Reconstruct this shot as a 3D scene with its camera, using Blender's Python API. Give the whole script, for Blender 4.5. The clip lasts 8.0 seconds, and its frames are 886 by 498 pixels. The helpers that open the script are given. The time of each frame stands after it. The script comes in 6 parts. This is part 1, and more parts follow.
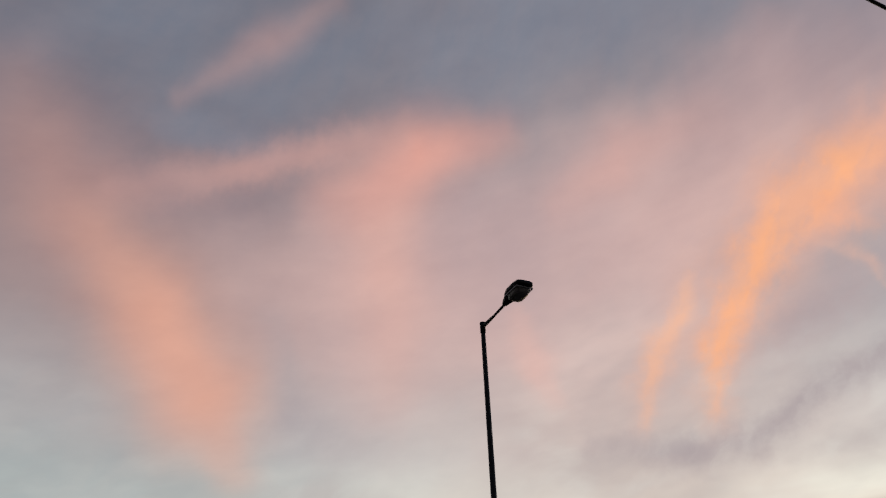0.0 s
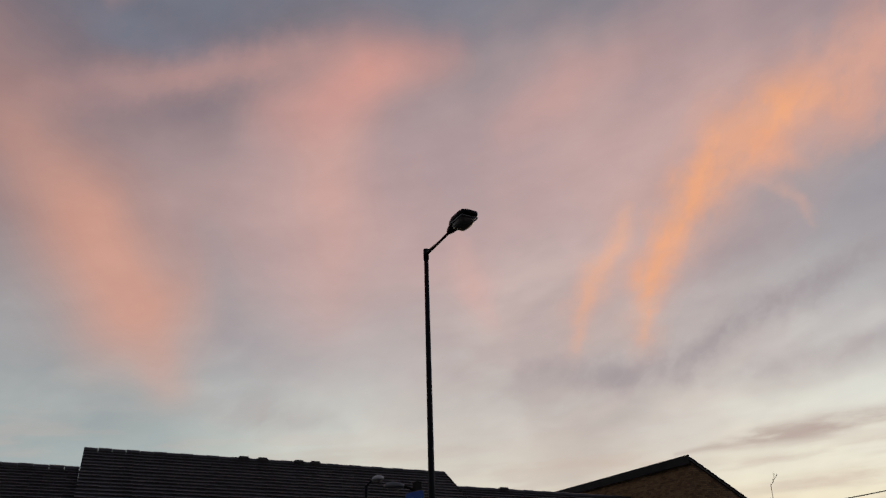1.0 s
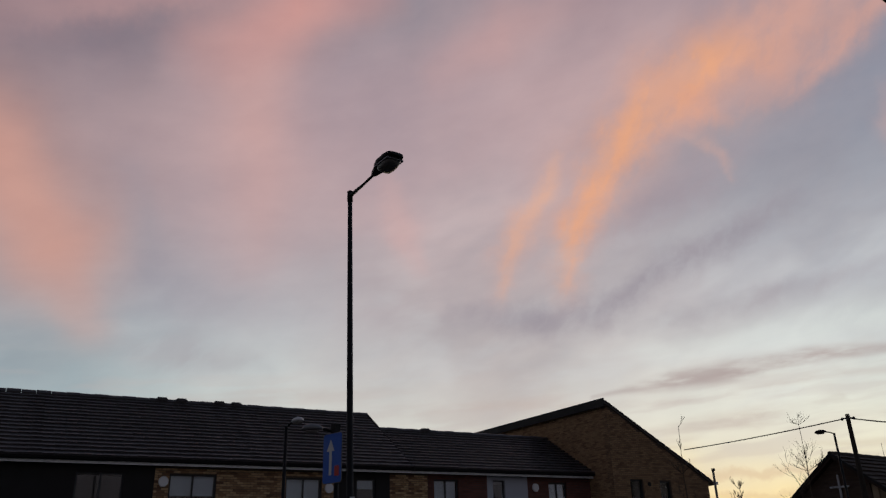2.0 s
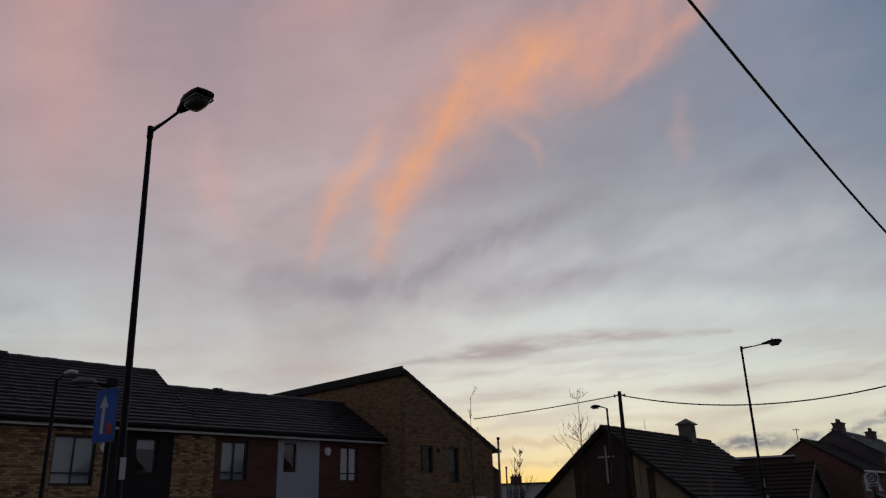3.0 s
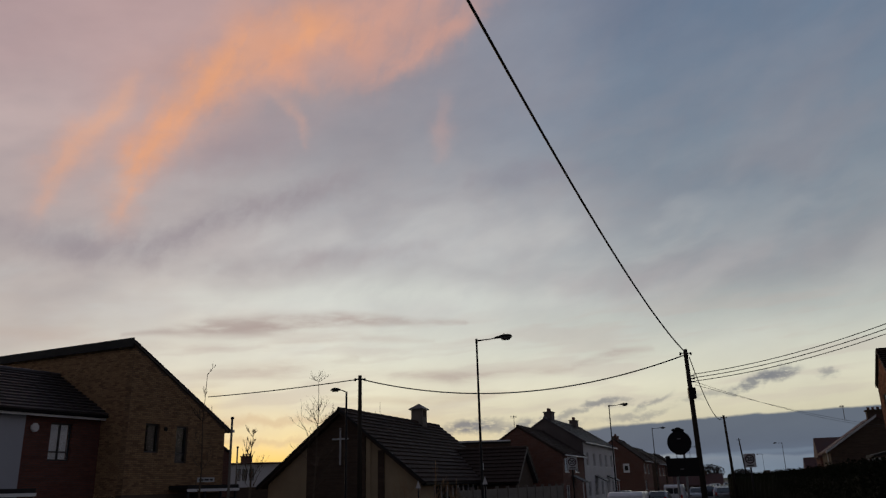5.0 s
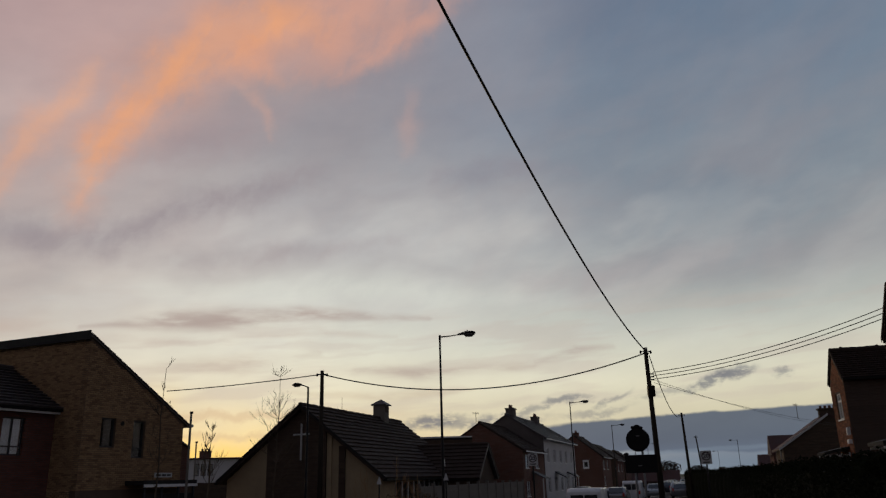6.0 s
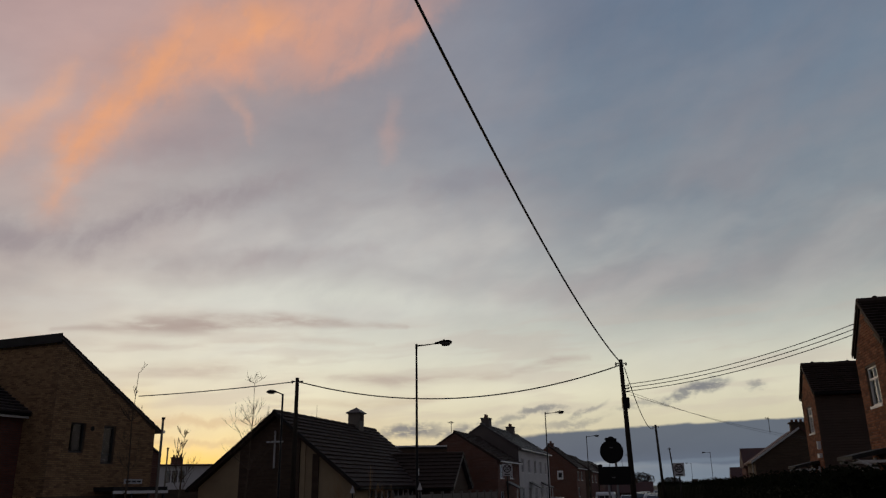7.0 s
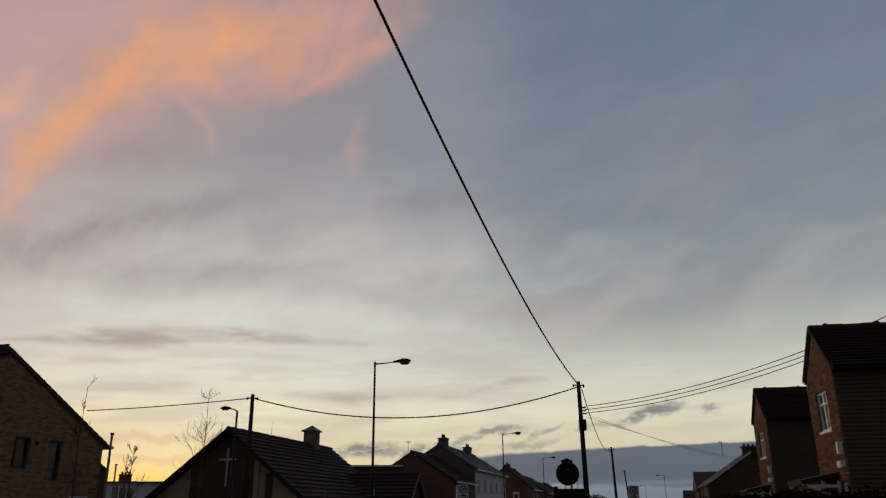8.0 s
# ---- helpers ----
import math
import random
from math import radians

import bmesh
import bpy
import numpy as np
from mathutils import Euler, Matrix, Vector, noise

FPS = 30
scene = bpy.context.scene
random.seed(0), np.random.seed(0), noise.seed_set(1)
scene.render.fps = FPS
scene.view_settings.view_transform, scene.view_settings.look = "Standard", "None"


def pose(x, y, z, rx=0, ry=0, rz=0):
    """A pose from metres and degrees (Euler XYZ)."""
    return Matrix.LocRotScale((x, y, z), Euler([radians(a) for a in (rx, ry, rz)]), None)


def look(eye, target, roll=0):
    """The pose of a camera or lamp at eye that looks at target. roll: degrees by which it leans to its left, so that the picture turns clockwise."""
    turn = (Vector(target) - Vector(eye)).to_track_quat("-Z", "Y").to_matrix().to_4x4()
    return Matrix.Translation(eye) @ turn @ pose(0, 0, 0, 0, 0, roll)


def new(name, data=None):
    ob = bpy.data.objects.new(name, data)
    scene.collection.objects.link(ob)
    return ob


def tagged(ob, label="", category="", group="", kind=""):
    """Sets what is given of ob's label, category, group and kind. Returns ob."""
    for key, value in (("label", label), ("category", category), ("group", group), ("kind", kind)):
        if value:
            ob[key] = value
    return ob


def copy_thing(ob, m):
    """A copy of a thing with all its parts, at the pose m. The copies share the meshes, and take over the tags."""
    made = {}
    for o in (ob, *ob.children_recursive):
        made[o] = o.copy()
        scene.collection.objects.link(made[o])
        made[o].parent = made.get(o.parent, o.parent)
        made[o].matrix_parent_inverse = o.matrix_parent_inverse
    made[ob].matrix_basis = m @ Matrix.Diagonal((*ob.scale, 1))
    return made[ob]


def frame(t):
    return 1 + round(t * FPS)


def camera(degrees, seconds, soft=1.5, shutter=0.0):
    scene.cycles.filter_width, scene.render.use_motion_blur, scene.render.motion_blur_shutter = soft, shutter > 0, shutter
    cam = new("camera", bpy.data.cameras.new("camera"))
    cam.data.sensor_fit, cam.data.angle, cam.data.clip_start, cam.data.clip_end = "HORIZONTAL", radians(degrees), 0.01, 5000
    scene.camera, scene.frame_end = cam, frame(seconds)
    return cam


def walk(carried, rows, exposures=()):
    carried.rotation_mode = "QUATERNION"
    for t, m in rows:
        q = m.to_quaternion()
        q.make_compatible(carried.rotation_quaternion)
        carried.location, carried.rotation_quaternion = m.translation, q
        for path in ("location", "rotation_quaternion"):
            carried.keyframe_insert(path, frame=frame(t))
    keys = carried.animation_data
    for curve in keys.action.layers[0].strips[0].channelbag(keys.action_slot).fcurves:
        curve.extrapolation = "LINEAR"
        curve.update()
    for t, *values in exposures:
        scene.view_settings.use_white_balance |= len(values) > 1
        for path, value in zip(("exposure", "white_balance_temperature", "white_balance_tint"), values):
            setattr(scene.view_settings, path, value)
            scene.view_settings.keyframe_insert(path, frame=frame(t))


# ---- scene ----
def aim(x, y, z, yaw, pitch, roll):
    """A camera pose: yaw to the left of +y, pitch up, roll, in degrees."""
    a, b = radians(yaw), radians(pitch)
    eye = Vector((x, y, z))
    return look(eye, eye + Vector((-math.sin(a) * math.cos(b), math.cos(a) * math.cos(b), math.sin(b))), roll)


cam = camera(60.48, 8.0, soft=1.3)
PATH = [
    (0, aim(0.102, -0.367, 2.127, 41.97, 32.30, -0.89)),
    (0.5, aim(0.126, -0.370, 2.147, 39.06, 29.17, -0.40)),
    (1, aim(0.097, -0.428, 2.194, 37.12, 26.36, -0.88)),
    (1.2, aim(0.092, -0.423, 2.198, 36.70, 25.57, -1.03)),
    (2.3, aim(0.094, -0.206, 2.248, 28.01, 20.72, -1.62)),
    (2.5, aim(0.095, -0.159, 2.239, 25.32, 20.02, -1.41)),
    (3, aim(0.005, 0.063, 2.277, 16.59, 19.15, -1.57)),
    (3.5, aim(-0.083, 0.173, 2.367, 8.66, 18.51, -1.93)),
    (4, aim(-0.106, 0.200, 2.380, 3.97, 18.18, -1.79)),
    (4.5, aim(-0.094, 0.232, 2.383, -0.00, 17.69, -1.71)),
    (5, aim(-0.085, 0.253, 2.376, -2.68, 17.20, -1.62)),
    (6.5, aim(-0.073, 0.261, 2.394, -6.19, 16.81, -1.28)),
    (7, aim(-0.062, 0.260, 2.401, -7.12, 17.43, -0.90)),
    (7.5, aim(-0.048, 0.286, 2.396, -8.84, 18.23, -0.59)),
    (8, aim(-0.048, 0.290, 2.409, -10.16, 18.80, -0.38)),
]
walk(cam, PATH, [(0.0, 0.34, 6600, 10), (0.5, 0.18, 6550, 10), (1.0, 0.15, 6450, 10), (2.3, 0.05, 5950, 10), (3.5, 0.0, 6000, 10), (5.0, 0.0, 6250, 10), (6.5, 0.0, 6450, 10), (8.0, 0.0, 6500, 10)])


# ---- world: sunset sky with lit cirrus ----
def lin(r, g, b):
    """Linear colour from display values 0 to 255."""
    return tuple((c / 255 / 12.92) if c / 255 <= 0.04045 else ((c / 255 + 0.055) / 1.055) ** 2.4 for c in (r, g, b)) + (1.0,)


class Net:
    """A short hand for building node trees."""

    def __init__(self, tree):
        self.tree = tree
        tree.nodes.clear()

    def add(self, kind, **inputs):
        node = self.tree.nodes.new(kind)
        for key, value in inputs.items():
            slot = node.inputs[int(key[1:])] if key[0] == "i" and key[1:].isdigit() else node.inputs[key.replace("_", " ")]
            if isinstance(value, bpy.types.NodeSocket):
                self.tree.links.new(value, slot)
            else:
                slot.default_value = value
        return node

    def math(self, op, a, b=0.0, c=0.0):
        node = self.add("ShaderNodeMath", i0=a, i1=b, i2=c)
        node.operation = op
        return node.outputs[0]

    def vec(self, op, a, b=(0, 0, 0)):
        node = self.add("ShaderNodeVectorMath", i0=a, i1=b)
        node.operation = op
        return node.outputs[1] if op in ("LENGTH", "DOT_PRODUCT", "DISTANCE") else node.outputs[0]

    def vec3(self, first, then):
        """Keeps the order of the layers: then, moved by a hair of first."""
        node = self.add("ShaderNodeVectorMath")
        node.operation = "MULTIPLY_ADD"
        self.tree.links.new(first, node.inputs[0])
        node.inputs[1].default_value = (1e-6, 1e-6, 1e-6)
        self.tree.links.new(then, node.inputs[2])
        return node.outputs[0]

    def mix(self, fac, a, b, blend="MIX"):
        node = self.tree.nodes.new("ShaderNodeMix")
        node.data_type, node.blend_type = "RGBA", blend
        for slot, value in ((node.inputs[0], fac), (node.inputs[6], a), (node.inputs[7], b)):
            if isinstance(value, bpy.types.NodeSocket):
                self.tree.links.new(value, slot)
            else:
                slot.default_value = value
        return node.outputs[2]

    def range(self, value, a, b, c=0.0, d=1.0, smooth=True):
        node = self.add("ShaderNodeMapRange", i0=value, i1=a, i2=b, i3=c, i4=d)
        node.interpolation_type = "SMOOTHSTEP" if smooth else "LINEAR"
        return node.outputs[0]

    def ramp(self, fac, stops):
        node = self.add("ShaderNodeValToRGB", i0=fac)
        els = node.color_ramp.elements
        while len(els) < len(stops):
            els.new(1.0)
        for el, (p, c) in zip(els, stops):
            el.position, el.color = p, c
        return node.outputs[0]

    def noise(self, vector, scale, detail=4.0, rough=0.55, dim="3D"):
        node = self.add("ShaderNodeTexNoise", Vector=vector, Scale=scale, Detail=detail, Roughness=rough)
        node.noise_dimensions = dim
        return node

    def mapped(self, vector, loc, rot, scale, kind="TEXTURE"):
        node = self.add("ShaderNodeMapping", Vector=vector, Location=loc, Rotation=rot, Scale=scale)
        node.vector_type = kind
        return node.outputs[0]


world = bpy.data.worlds.new("sunset_sky")
scene.world = world
world.use_nodes = True
W = Net(world.node_tree)
way = W.add("ShaderNodeTexCoord").outputs["Generated"]
xyz = W.add("ShaderNodeSeparateXYZ", i0=way)
az = W.math("MULTIPLY", W.math("ARCTAN2", xyz.outputs[0], xyz.outputs[1]), 57.2958)
el = W.math("MULTIPLY", W.math("ARCSINE", xyz.outputs[2]), 57.2958)
flat = W.add("ShaderNodeCombineXYZ", i0=az, i1=el, i2=0.0).outputs[0]


def warped(scale, amount, detail=3.0):
    wobble = W.noise(flat, scale, detail, 0.55, "2D").outputs["Color"]
    shift = W.vec("MULTIPLY", W.vec("SUBTRACT", wobble, (0.5, 0.5, 0.5)), (amount, amount, 0.0))
    return W.vec("ADD", flat, shift)


broad = warped(0.07, 9.0)
gentle = warped(0.12, 2.5, 2.0)
fine = warped(0.5, 1.6, 5.0)
slight = W.vec("ADD", warped(0.35, 1.5, 4.0), W.vec("SUBTRACT", warped(1.6, 0.35, 4.0), flat))

# clear sky by height above the horizon, in four bearings
up = W.math("DIVIDE", el, 60.0)
SUNSET = [(-1, 240, 208, 140), (3, 235, 218, 178), (6, 232, 224, 198), (9, 229, 228, 212), (13, 223, 225, 218), (17, 192, 192, 194), (24, 155, 153, 160), (33, 154, 141, 146), (42, 126, 123, 134), (58, 100, 104, 120)]
NORTH = [(-1, 165, 176, 180), (1.5, 152, 165, 176), (3.5, 206, 199, 172), (6.5, 220, 217, 196), (10, 194, 198, 191), (14, 150, 158, 163), (20, 123, 137, 151), (26, 110, 128, 148), (36, 94, 115, 141), (58, 84, 103, 130)]
SOUTH = [(-1, 190, 192, 178), (9, 158, 174, 177), (13, 146, 160, 165), (18, 152, 152, 158), (26, 133, 123, 130), (34, 121, 110, 120), (42, 94, 97, 112), (60, 74, 82, 98)]
BEHIND = [(-1, 102, 95, 98), (8, 110, 100, 101), (20, 97, 94, 101), (60, 80, 85, 98)]
ramps = [W.ramp(up, [(max(0.0, h / 60.0), lin(r, g, b)) for h, r, g, b in stops]) for stops in (SUNSET, NORTH, SOUTH, BEHIND)]
bearing = W.add("ShaderNodeSeparateXYZ", i0=broad).outputs[0]
sky = W.mix(W.range(bearing, -15.0, 27.0), ramps[0], ramps[1])
sky = W.mix(W.range(bearing, -28.0, -66.0), sky, ramps[2])
around = W.math("MAXIMUM", W.range(az, 48.0, 80.0), W.range(az, -84.0, -120.0))


def clouds(sky, colour, coords, patches, edge, grain=None):
    """Lays soft cloud patches over the sky: bearing, height, half length, half width, slant, cover."""
    for a, h, length, width, slant, cover in patches:
        tied = W.vec3(sky, coords)
        q = W.mapped(tied, (a, h, 0), (0, 0, radians(slant)), (length, width, 1))
        cover_at = W.range(W.vec("LENGTH", q), 1.0 + edge, 1.0 - edge, 0.0, cover)
        if grain:
            cover_at = W.math("MULTIPLY", cover_at, grain)
        sky = W.mix(cover_at, sky, lin(*colour))
    return sky


calm = warped(0.45, 0.35, 4.0)
puffs = W.range(W.noise(W.mapped(flat, (0, 0, 0), (0, 0, 0), (1.2, 0.5, 1)), 1.0, 5.0, 0.6, "2D").outputs[0], 0.3, 0.55, 0.2, 1.0)

# mauve veil high up, with duller patches in it
sky = clouds(sky, (196, 163, 162), broad, [(-38, 29, 18, 8, 0, 0.6), (-14, 36, 13, 4.5, 8, 0.55), (-32, 23, 10, 4, 0, 0.36), (-24, 31, 9, 6, 20, 0.3), (-52, 27, 9, 6, 10, 0.3)], 0.9)
sky = clouds(sky, (102, 113, 132), broad, [(-60, 44, 10, 3.2, 20, 0.5), (-28, 48, 24, 4.5, 3, 0.7), (-70, 48, 14, 4.5, 30, 0.6), (-63.5, 39.4, 4.5, 1.2, 12, 0.5)], 0.85)
sky = clouds(sky, (192, 187, 188), broad, [(7, 18, 9, 5, 0, 0.3)], 0.9)
sky = clouds(sky, (140, 136, 145), broad, [(-29, 16, 9, 7, 0, 0.4)], 0.9)
sky = clouds(sky, (178, 160, 157), broad, [(-27, 15, 15, 8, 0, 0.55)], 0.9)
sky = clouds(sky, (146, 155, 160), broad, [(-70, 12, 12, 6, 0, 0.5)], 0.9)
sky = clouds(sky, (118, 131, 147), broad, [(27, 19, 9, 6, 0, 0.45)], 0.9)
sky = clouds(sky, (136, 147, 164), broad, [(8, 31, 7, 6, 0, 0.4)], 0.9)
sky = clouds(sky, (204, 184, 182), broad, [(-28, 23, 8, 4.5, 0, 0.4)], 0.9)
sky = clouds(sky, (152, 136, 145), broad, [(-38, 33, 9, 5, 0, 0.5)], 0.9)
# loose cloud texture at two sizes
east_part = W.range(az, -46.0, -26.0, 0.35, 1.0)
tall_band = W.math("MULTIPLY", east_part, W.math("MULTIPLY", W.range(el, 9.0, 15.0), W.range(el, 34.0, 22.0)))
mid_band = W.math("MULTIPLY", east_part, W.math("MULTIPLY", W.range(el, 5.0, 11.0), W.range(el, 26.0, 15.0)))
drift = W.noise(W.mapped(gentle, (5, 2, 0), (0, 0, radians(12)), (12.0, 4.6, 1)), 1.0, 3.0, 0.5, "2D").outputs[0]
sky = W.mix(W.math("MULTIPLY", W.range(drift, 0.40, 0.70, 0.0, 0.3), tall_band), sky, lin(146, 140, 147))
drift = W.noise(W.mapped(gentle, (-31, 12, 0), (0, 0, radians(12)), (10.0, 4.0, 1)), 1.0, 4.0, 0.5, "2D").outputs[0]
sky = W.mix(W.math("MULTIPLY", W.math("MULTIPLY", W.range(drift, 0.40, 0.75, 0.0, 0.4), W.range(az, 14.0, 26.0, 1.0, 0.45)), mid_band), sky, lin(204, 204, 202))
drift = W.noise(W.mapped(calm, (17, 5, 0), (0, 0, radians(4)), (10.0, 1.1, 1)), 1.0, 3.0, 0.45, "2D").outputs[0]
low_band = W.math("MULTIPLY", W.range(el, 3.0, 6.0), W.range(el, 15.0, 10.0))
sky = W.mix(W.math("MULTIPLY", W.range(drift, 0.45, 0.65, 0.0, 0.3), low_band), sky, lin(188, 174, 168))


def stroke(sky, colour, coords, points, cover, spread=1.0, grain=None):
    """A drawn-out wisp of cloud along points of bearing, height and half width; it thins out at its ends and sides."""
    last = len(points) - 2
    thick = None
    for i, ((a0, h0, w0), (a1, h1, w1)) in enumerate(zip(points, points[1:])):
        run = Vector((a1 - a0, h1 - h0, 0.0))
        tied = W.vec3(sky if thick is None else thick, coords)
        rel = W.vec("SUBTRACT", tied, (a0, h0, 0.0))
        along = W.math("MINIMUM", W.math("MAXIMUM", W.vec("DOT_PRODUCT", rel, tuple(run / run.length_squared)), 0.0), 1.0)
        off = W.vec("LENGTH", W.vec("SUBTRACT", rel, W.vec("MULTIPLY", along, tuple(run))))
        off = W.math("DIVIDE", off, W.math("MULTIPLY_ADD", along, (w1 - w0) * spread, w0 * spread))
        body = W.math("EXPONENT", W.math("MULTIPLY", W.math("MULTIPLY", off, off), -1.7))
        k0, k1 = (0.45 if i == 0 else 1.0), (0.45 if i == last else 1.0)
        body = W.math("MULTIPLY", body, W.math("MULTIPLY_ADD", along, k1 - k0, k0))
        thick = body if thick is None else W.math("SMOOTH_MAX", thick, body, 0.12)
    cover_at = W.math("MINIMUM", W.math("MULTIPLY", W.math("MAXIMUM", W.math("SUBTRACT", thick, 0.03), 0.0), cover), 1.0)
    if grain:
        cover_at = W.math("MULTIPLY", cover_at, grain)
    return W.mix(cover_at, sky, lin(*colour))


combed = W.mapped(flat, (0, 0, 0), (0, 0, 0), (4.5, 1.0, 1))
bend = W.noise(combed, 0.55, 3.0, 0.5, "2D").outputs["Color"]
lying = W.vec("ADD", flat, W.vec("MULTIPLY", W.vec("SUBTRACT", bend, (0.5, 0.5, 0.5)), (3.0, 0.9, 0.0)))
broken = W.range(W.noise(combed, 0.9, 4.0, 0.55, "2D").outputs[0], 0.3, 0.62, 0.35, 1.1)
soft_torn = W.range(W.noise(W.mapped(fine, (0, 0, 0), (0, 0, radians(50)), (5.0, 2.2, 1)), 1.0, 4.0, 0.55, "2D").outputs[0], 0.3, 0.65, 0.62, 1.05)
# grey and lilac layers, from high to low
for colour, coords, points, cover in (
        ((138, 139, 150), gentle, [(-56.2, 26, 1.6), (-54.5, 20, 2.2), (-50.0, 18.5, 2.4)], 0.55),
        ((150, 144, 150), gentle, [(-56, 14.6, 1.2), (-51, 13.8, 1.8), (-45, 13.4, 1.0)], 0.5),
        ((158, 143, 150), slight, [(-19.5, 20.8, 1.0), (-15.1, 24.0, 2.0), (-11, 25.6, 2.2), (-6.5, 27, 1.6)], 0.6),
        ((144, 137, 146), slight, [(-31, 17.2, 0.9), (-24, 16.3, 1.6), (-19, 16.8, 1.6), (-14.5, 19.0, 1.3), (-8.7, 21, 1.5), (-4, 22.8, 1.0)], 0.75),
        ((156, 149, 155), slight, [(-17, 15.2, 1.0), (-7.2, 16.4, 1.0), (2, 17.5, 0.7)], 0.5),
        ((136, 135, 148), slight, [(5, 22.2, 0.6), (9, 22.6, 0.9), (16, 22.3, 0.6)], 0.6),
        ((116, 127, 144), gentle, [(14, 21.3, 1.0), (22, 24.5, 1.3), (30, 25, 1.0)], 0.4),
        ((172, 166, 170), gentle, [(8, 15.4, 1.2), (16, 13.6, 1.3), (30, 15.5, 1.6)], 0.4),
        ((216, 221, 214), gentle, [(-16, 13.2, 1.0), (-2, 14.0, 1.3), (11, 13.0, 1.2)], 0.6)):
    sky = stroke(sky, colour, coords, points, cover, 1.15, soft_torn)
# long low bars
for colour, points, cover in (
        ((172, 159, 155), [(-20.5, 10.5, 0.3), (-15, 11.3, 0.9), (-9, 11.7, 0.8), (-5.4, 12, 0.6), (4.5, 11.7, 0.3)], 0.9),
        ((184, 170, 160), [(-17, 7.9, 0.3), (-10, 8.4, 0.65), (-3.5, 9, 0.35)], 0.6),
        ((180, 166, 158), [(-3.5, 8.1, 0.4), (3.1, 7.6, 0.6), (8, 7.7, 0.55), (12, 8, 0.3)], 0.75),
        ((176, 163, 158), [(12.2, 8.1, 0.3), (15, 8.7, 0.5), (18.2, 8.95, 0.3)], 0.8),
        ((190, 176, 168), [(-33, 9.9, 0.5), (-27, 10.6, 0.8), (-20, 9.4, 0.6), (-13, 9.8, 0.4)], 0.6),
        ((192, 180, 172), [(-11, 10.1, 0.3), (-4, 10.7, 0.4), (2, 10.3, 0.25)], 0.5),
        ((190, 172, 158), [(-30, 7.2, 0.4), (-22, 7.0, 0.6), (-14, 6.4, 0.3)], 0.55),
        ((198, 182, 160), [(-6, 6.2, 0.25), (1, 6.0, 0.4), (7, 6.4, 0.25)], 0.5),
        ((184, 174, 168), [(-52, 10.6, 0.4), (-44, 10.9, 0.8), (-36, 11.8, 0.4)], 0.5)):
    sky = stroke(sky, colour, lying, points, cover, 1.0, broken)
# rosy masses: broad body, salmon crest with its trailing curtain, thin rims
for colour, coords, points, cover, spread in (
        ((172, 130, 124), gentle, [(-79, 38, 5), (-73, 31.5, 6.5), (-67, 26, 5)], 0.6, 1.0),
        ((201, 149, 134), gentle, [(-70.0, 30, 4.4), (-65.0, 25.6, 6.0), (-60.6, 20.6, 5.8), (-57.6, 15.4, 2.8)], 0.86, 0.9),
        ((204, 158, 150), gentle, [(-43, 38.5, 3.4), (-47.3, 34.8, 4.6), (-47.1, 30.7, 4.4), (-46.0, 22.3, 3.4)], 0.55, 1.0),
        ((207, 147, 137), gentle, [(-52, 36.0, 3.4), (-44.2, 39.2, 3.6), (-36.2, 41.0, 2.6)], 0.75, 1.0),
        ((186, 144, 141), slight, [(-70, 34.0, 2.4), (-60, 37.2, 1.9), (-53.5, 39.4, 2.2), (-46, 41.2, 2.0)], 0.6, 1.0),
        ((172, 138, 138), gentle, [(-67, 41.4, 1.4), (-59.6, 46.4, 2.2), (-53.5, 49.8, 1.8)], 0.5, 1.0),
        ((200, 153, 147), gentle, [(-31, 35.5, 2.2), (-25.1, 38.1, 2.8), (-16.5, 39.0, 2.4)], 0.5, 1.0),
        ((206, 164, 158), slight, [(-36, 27, 1.2), (-34.6, 23.2, 1.9), (-33.2, 20.5, 1.1)], 0.5, 1.0)):
    sky = stroke(sky, colour, coords, points, cover, spread)
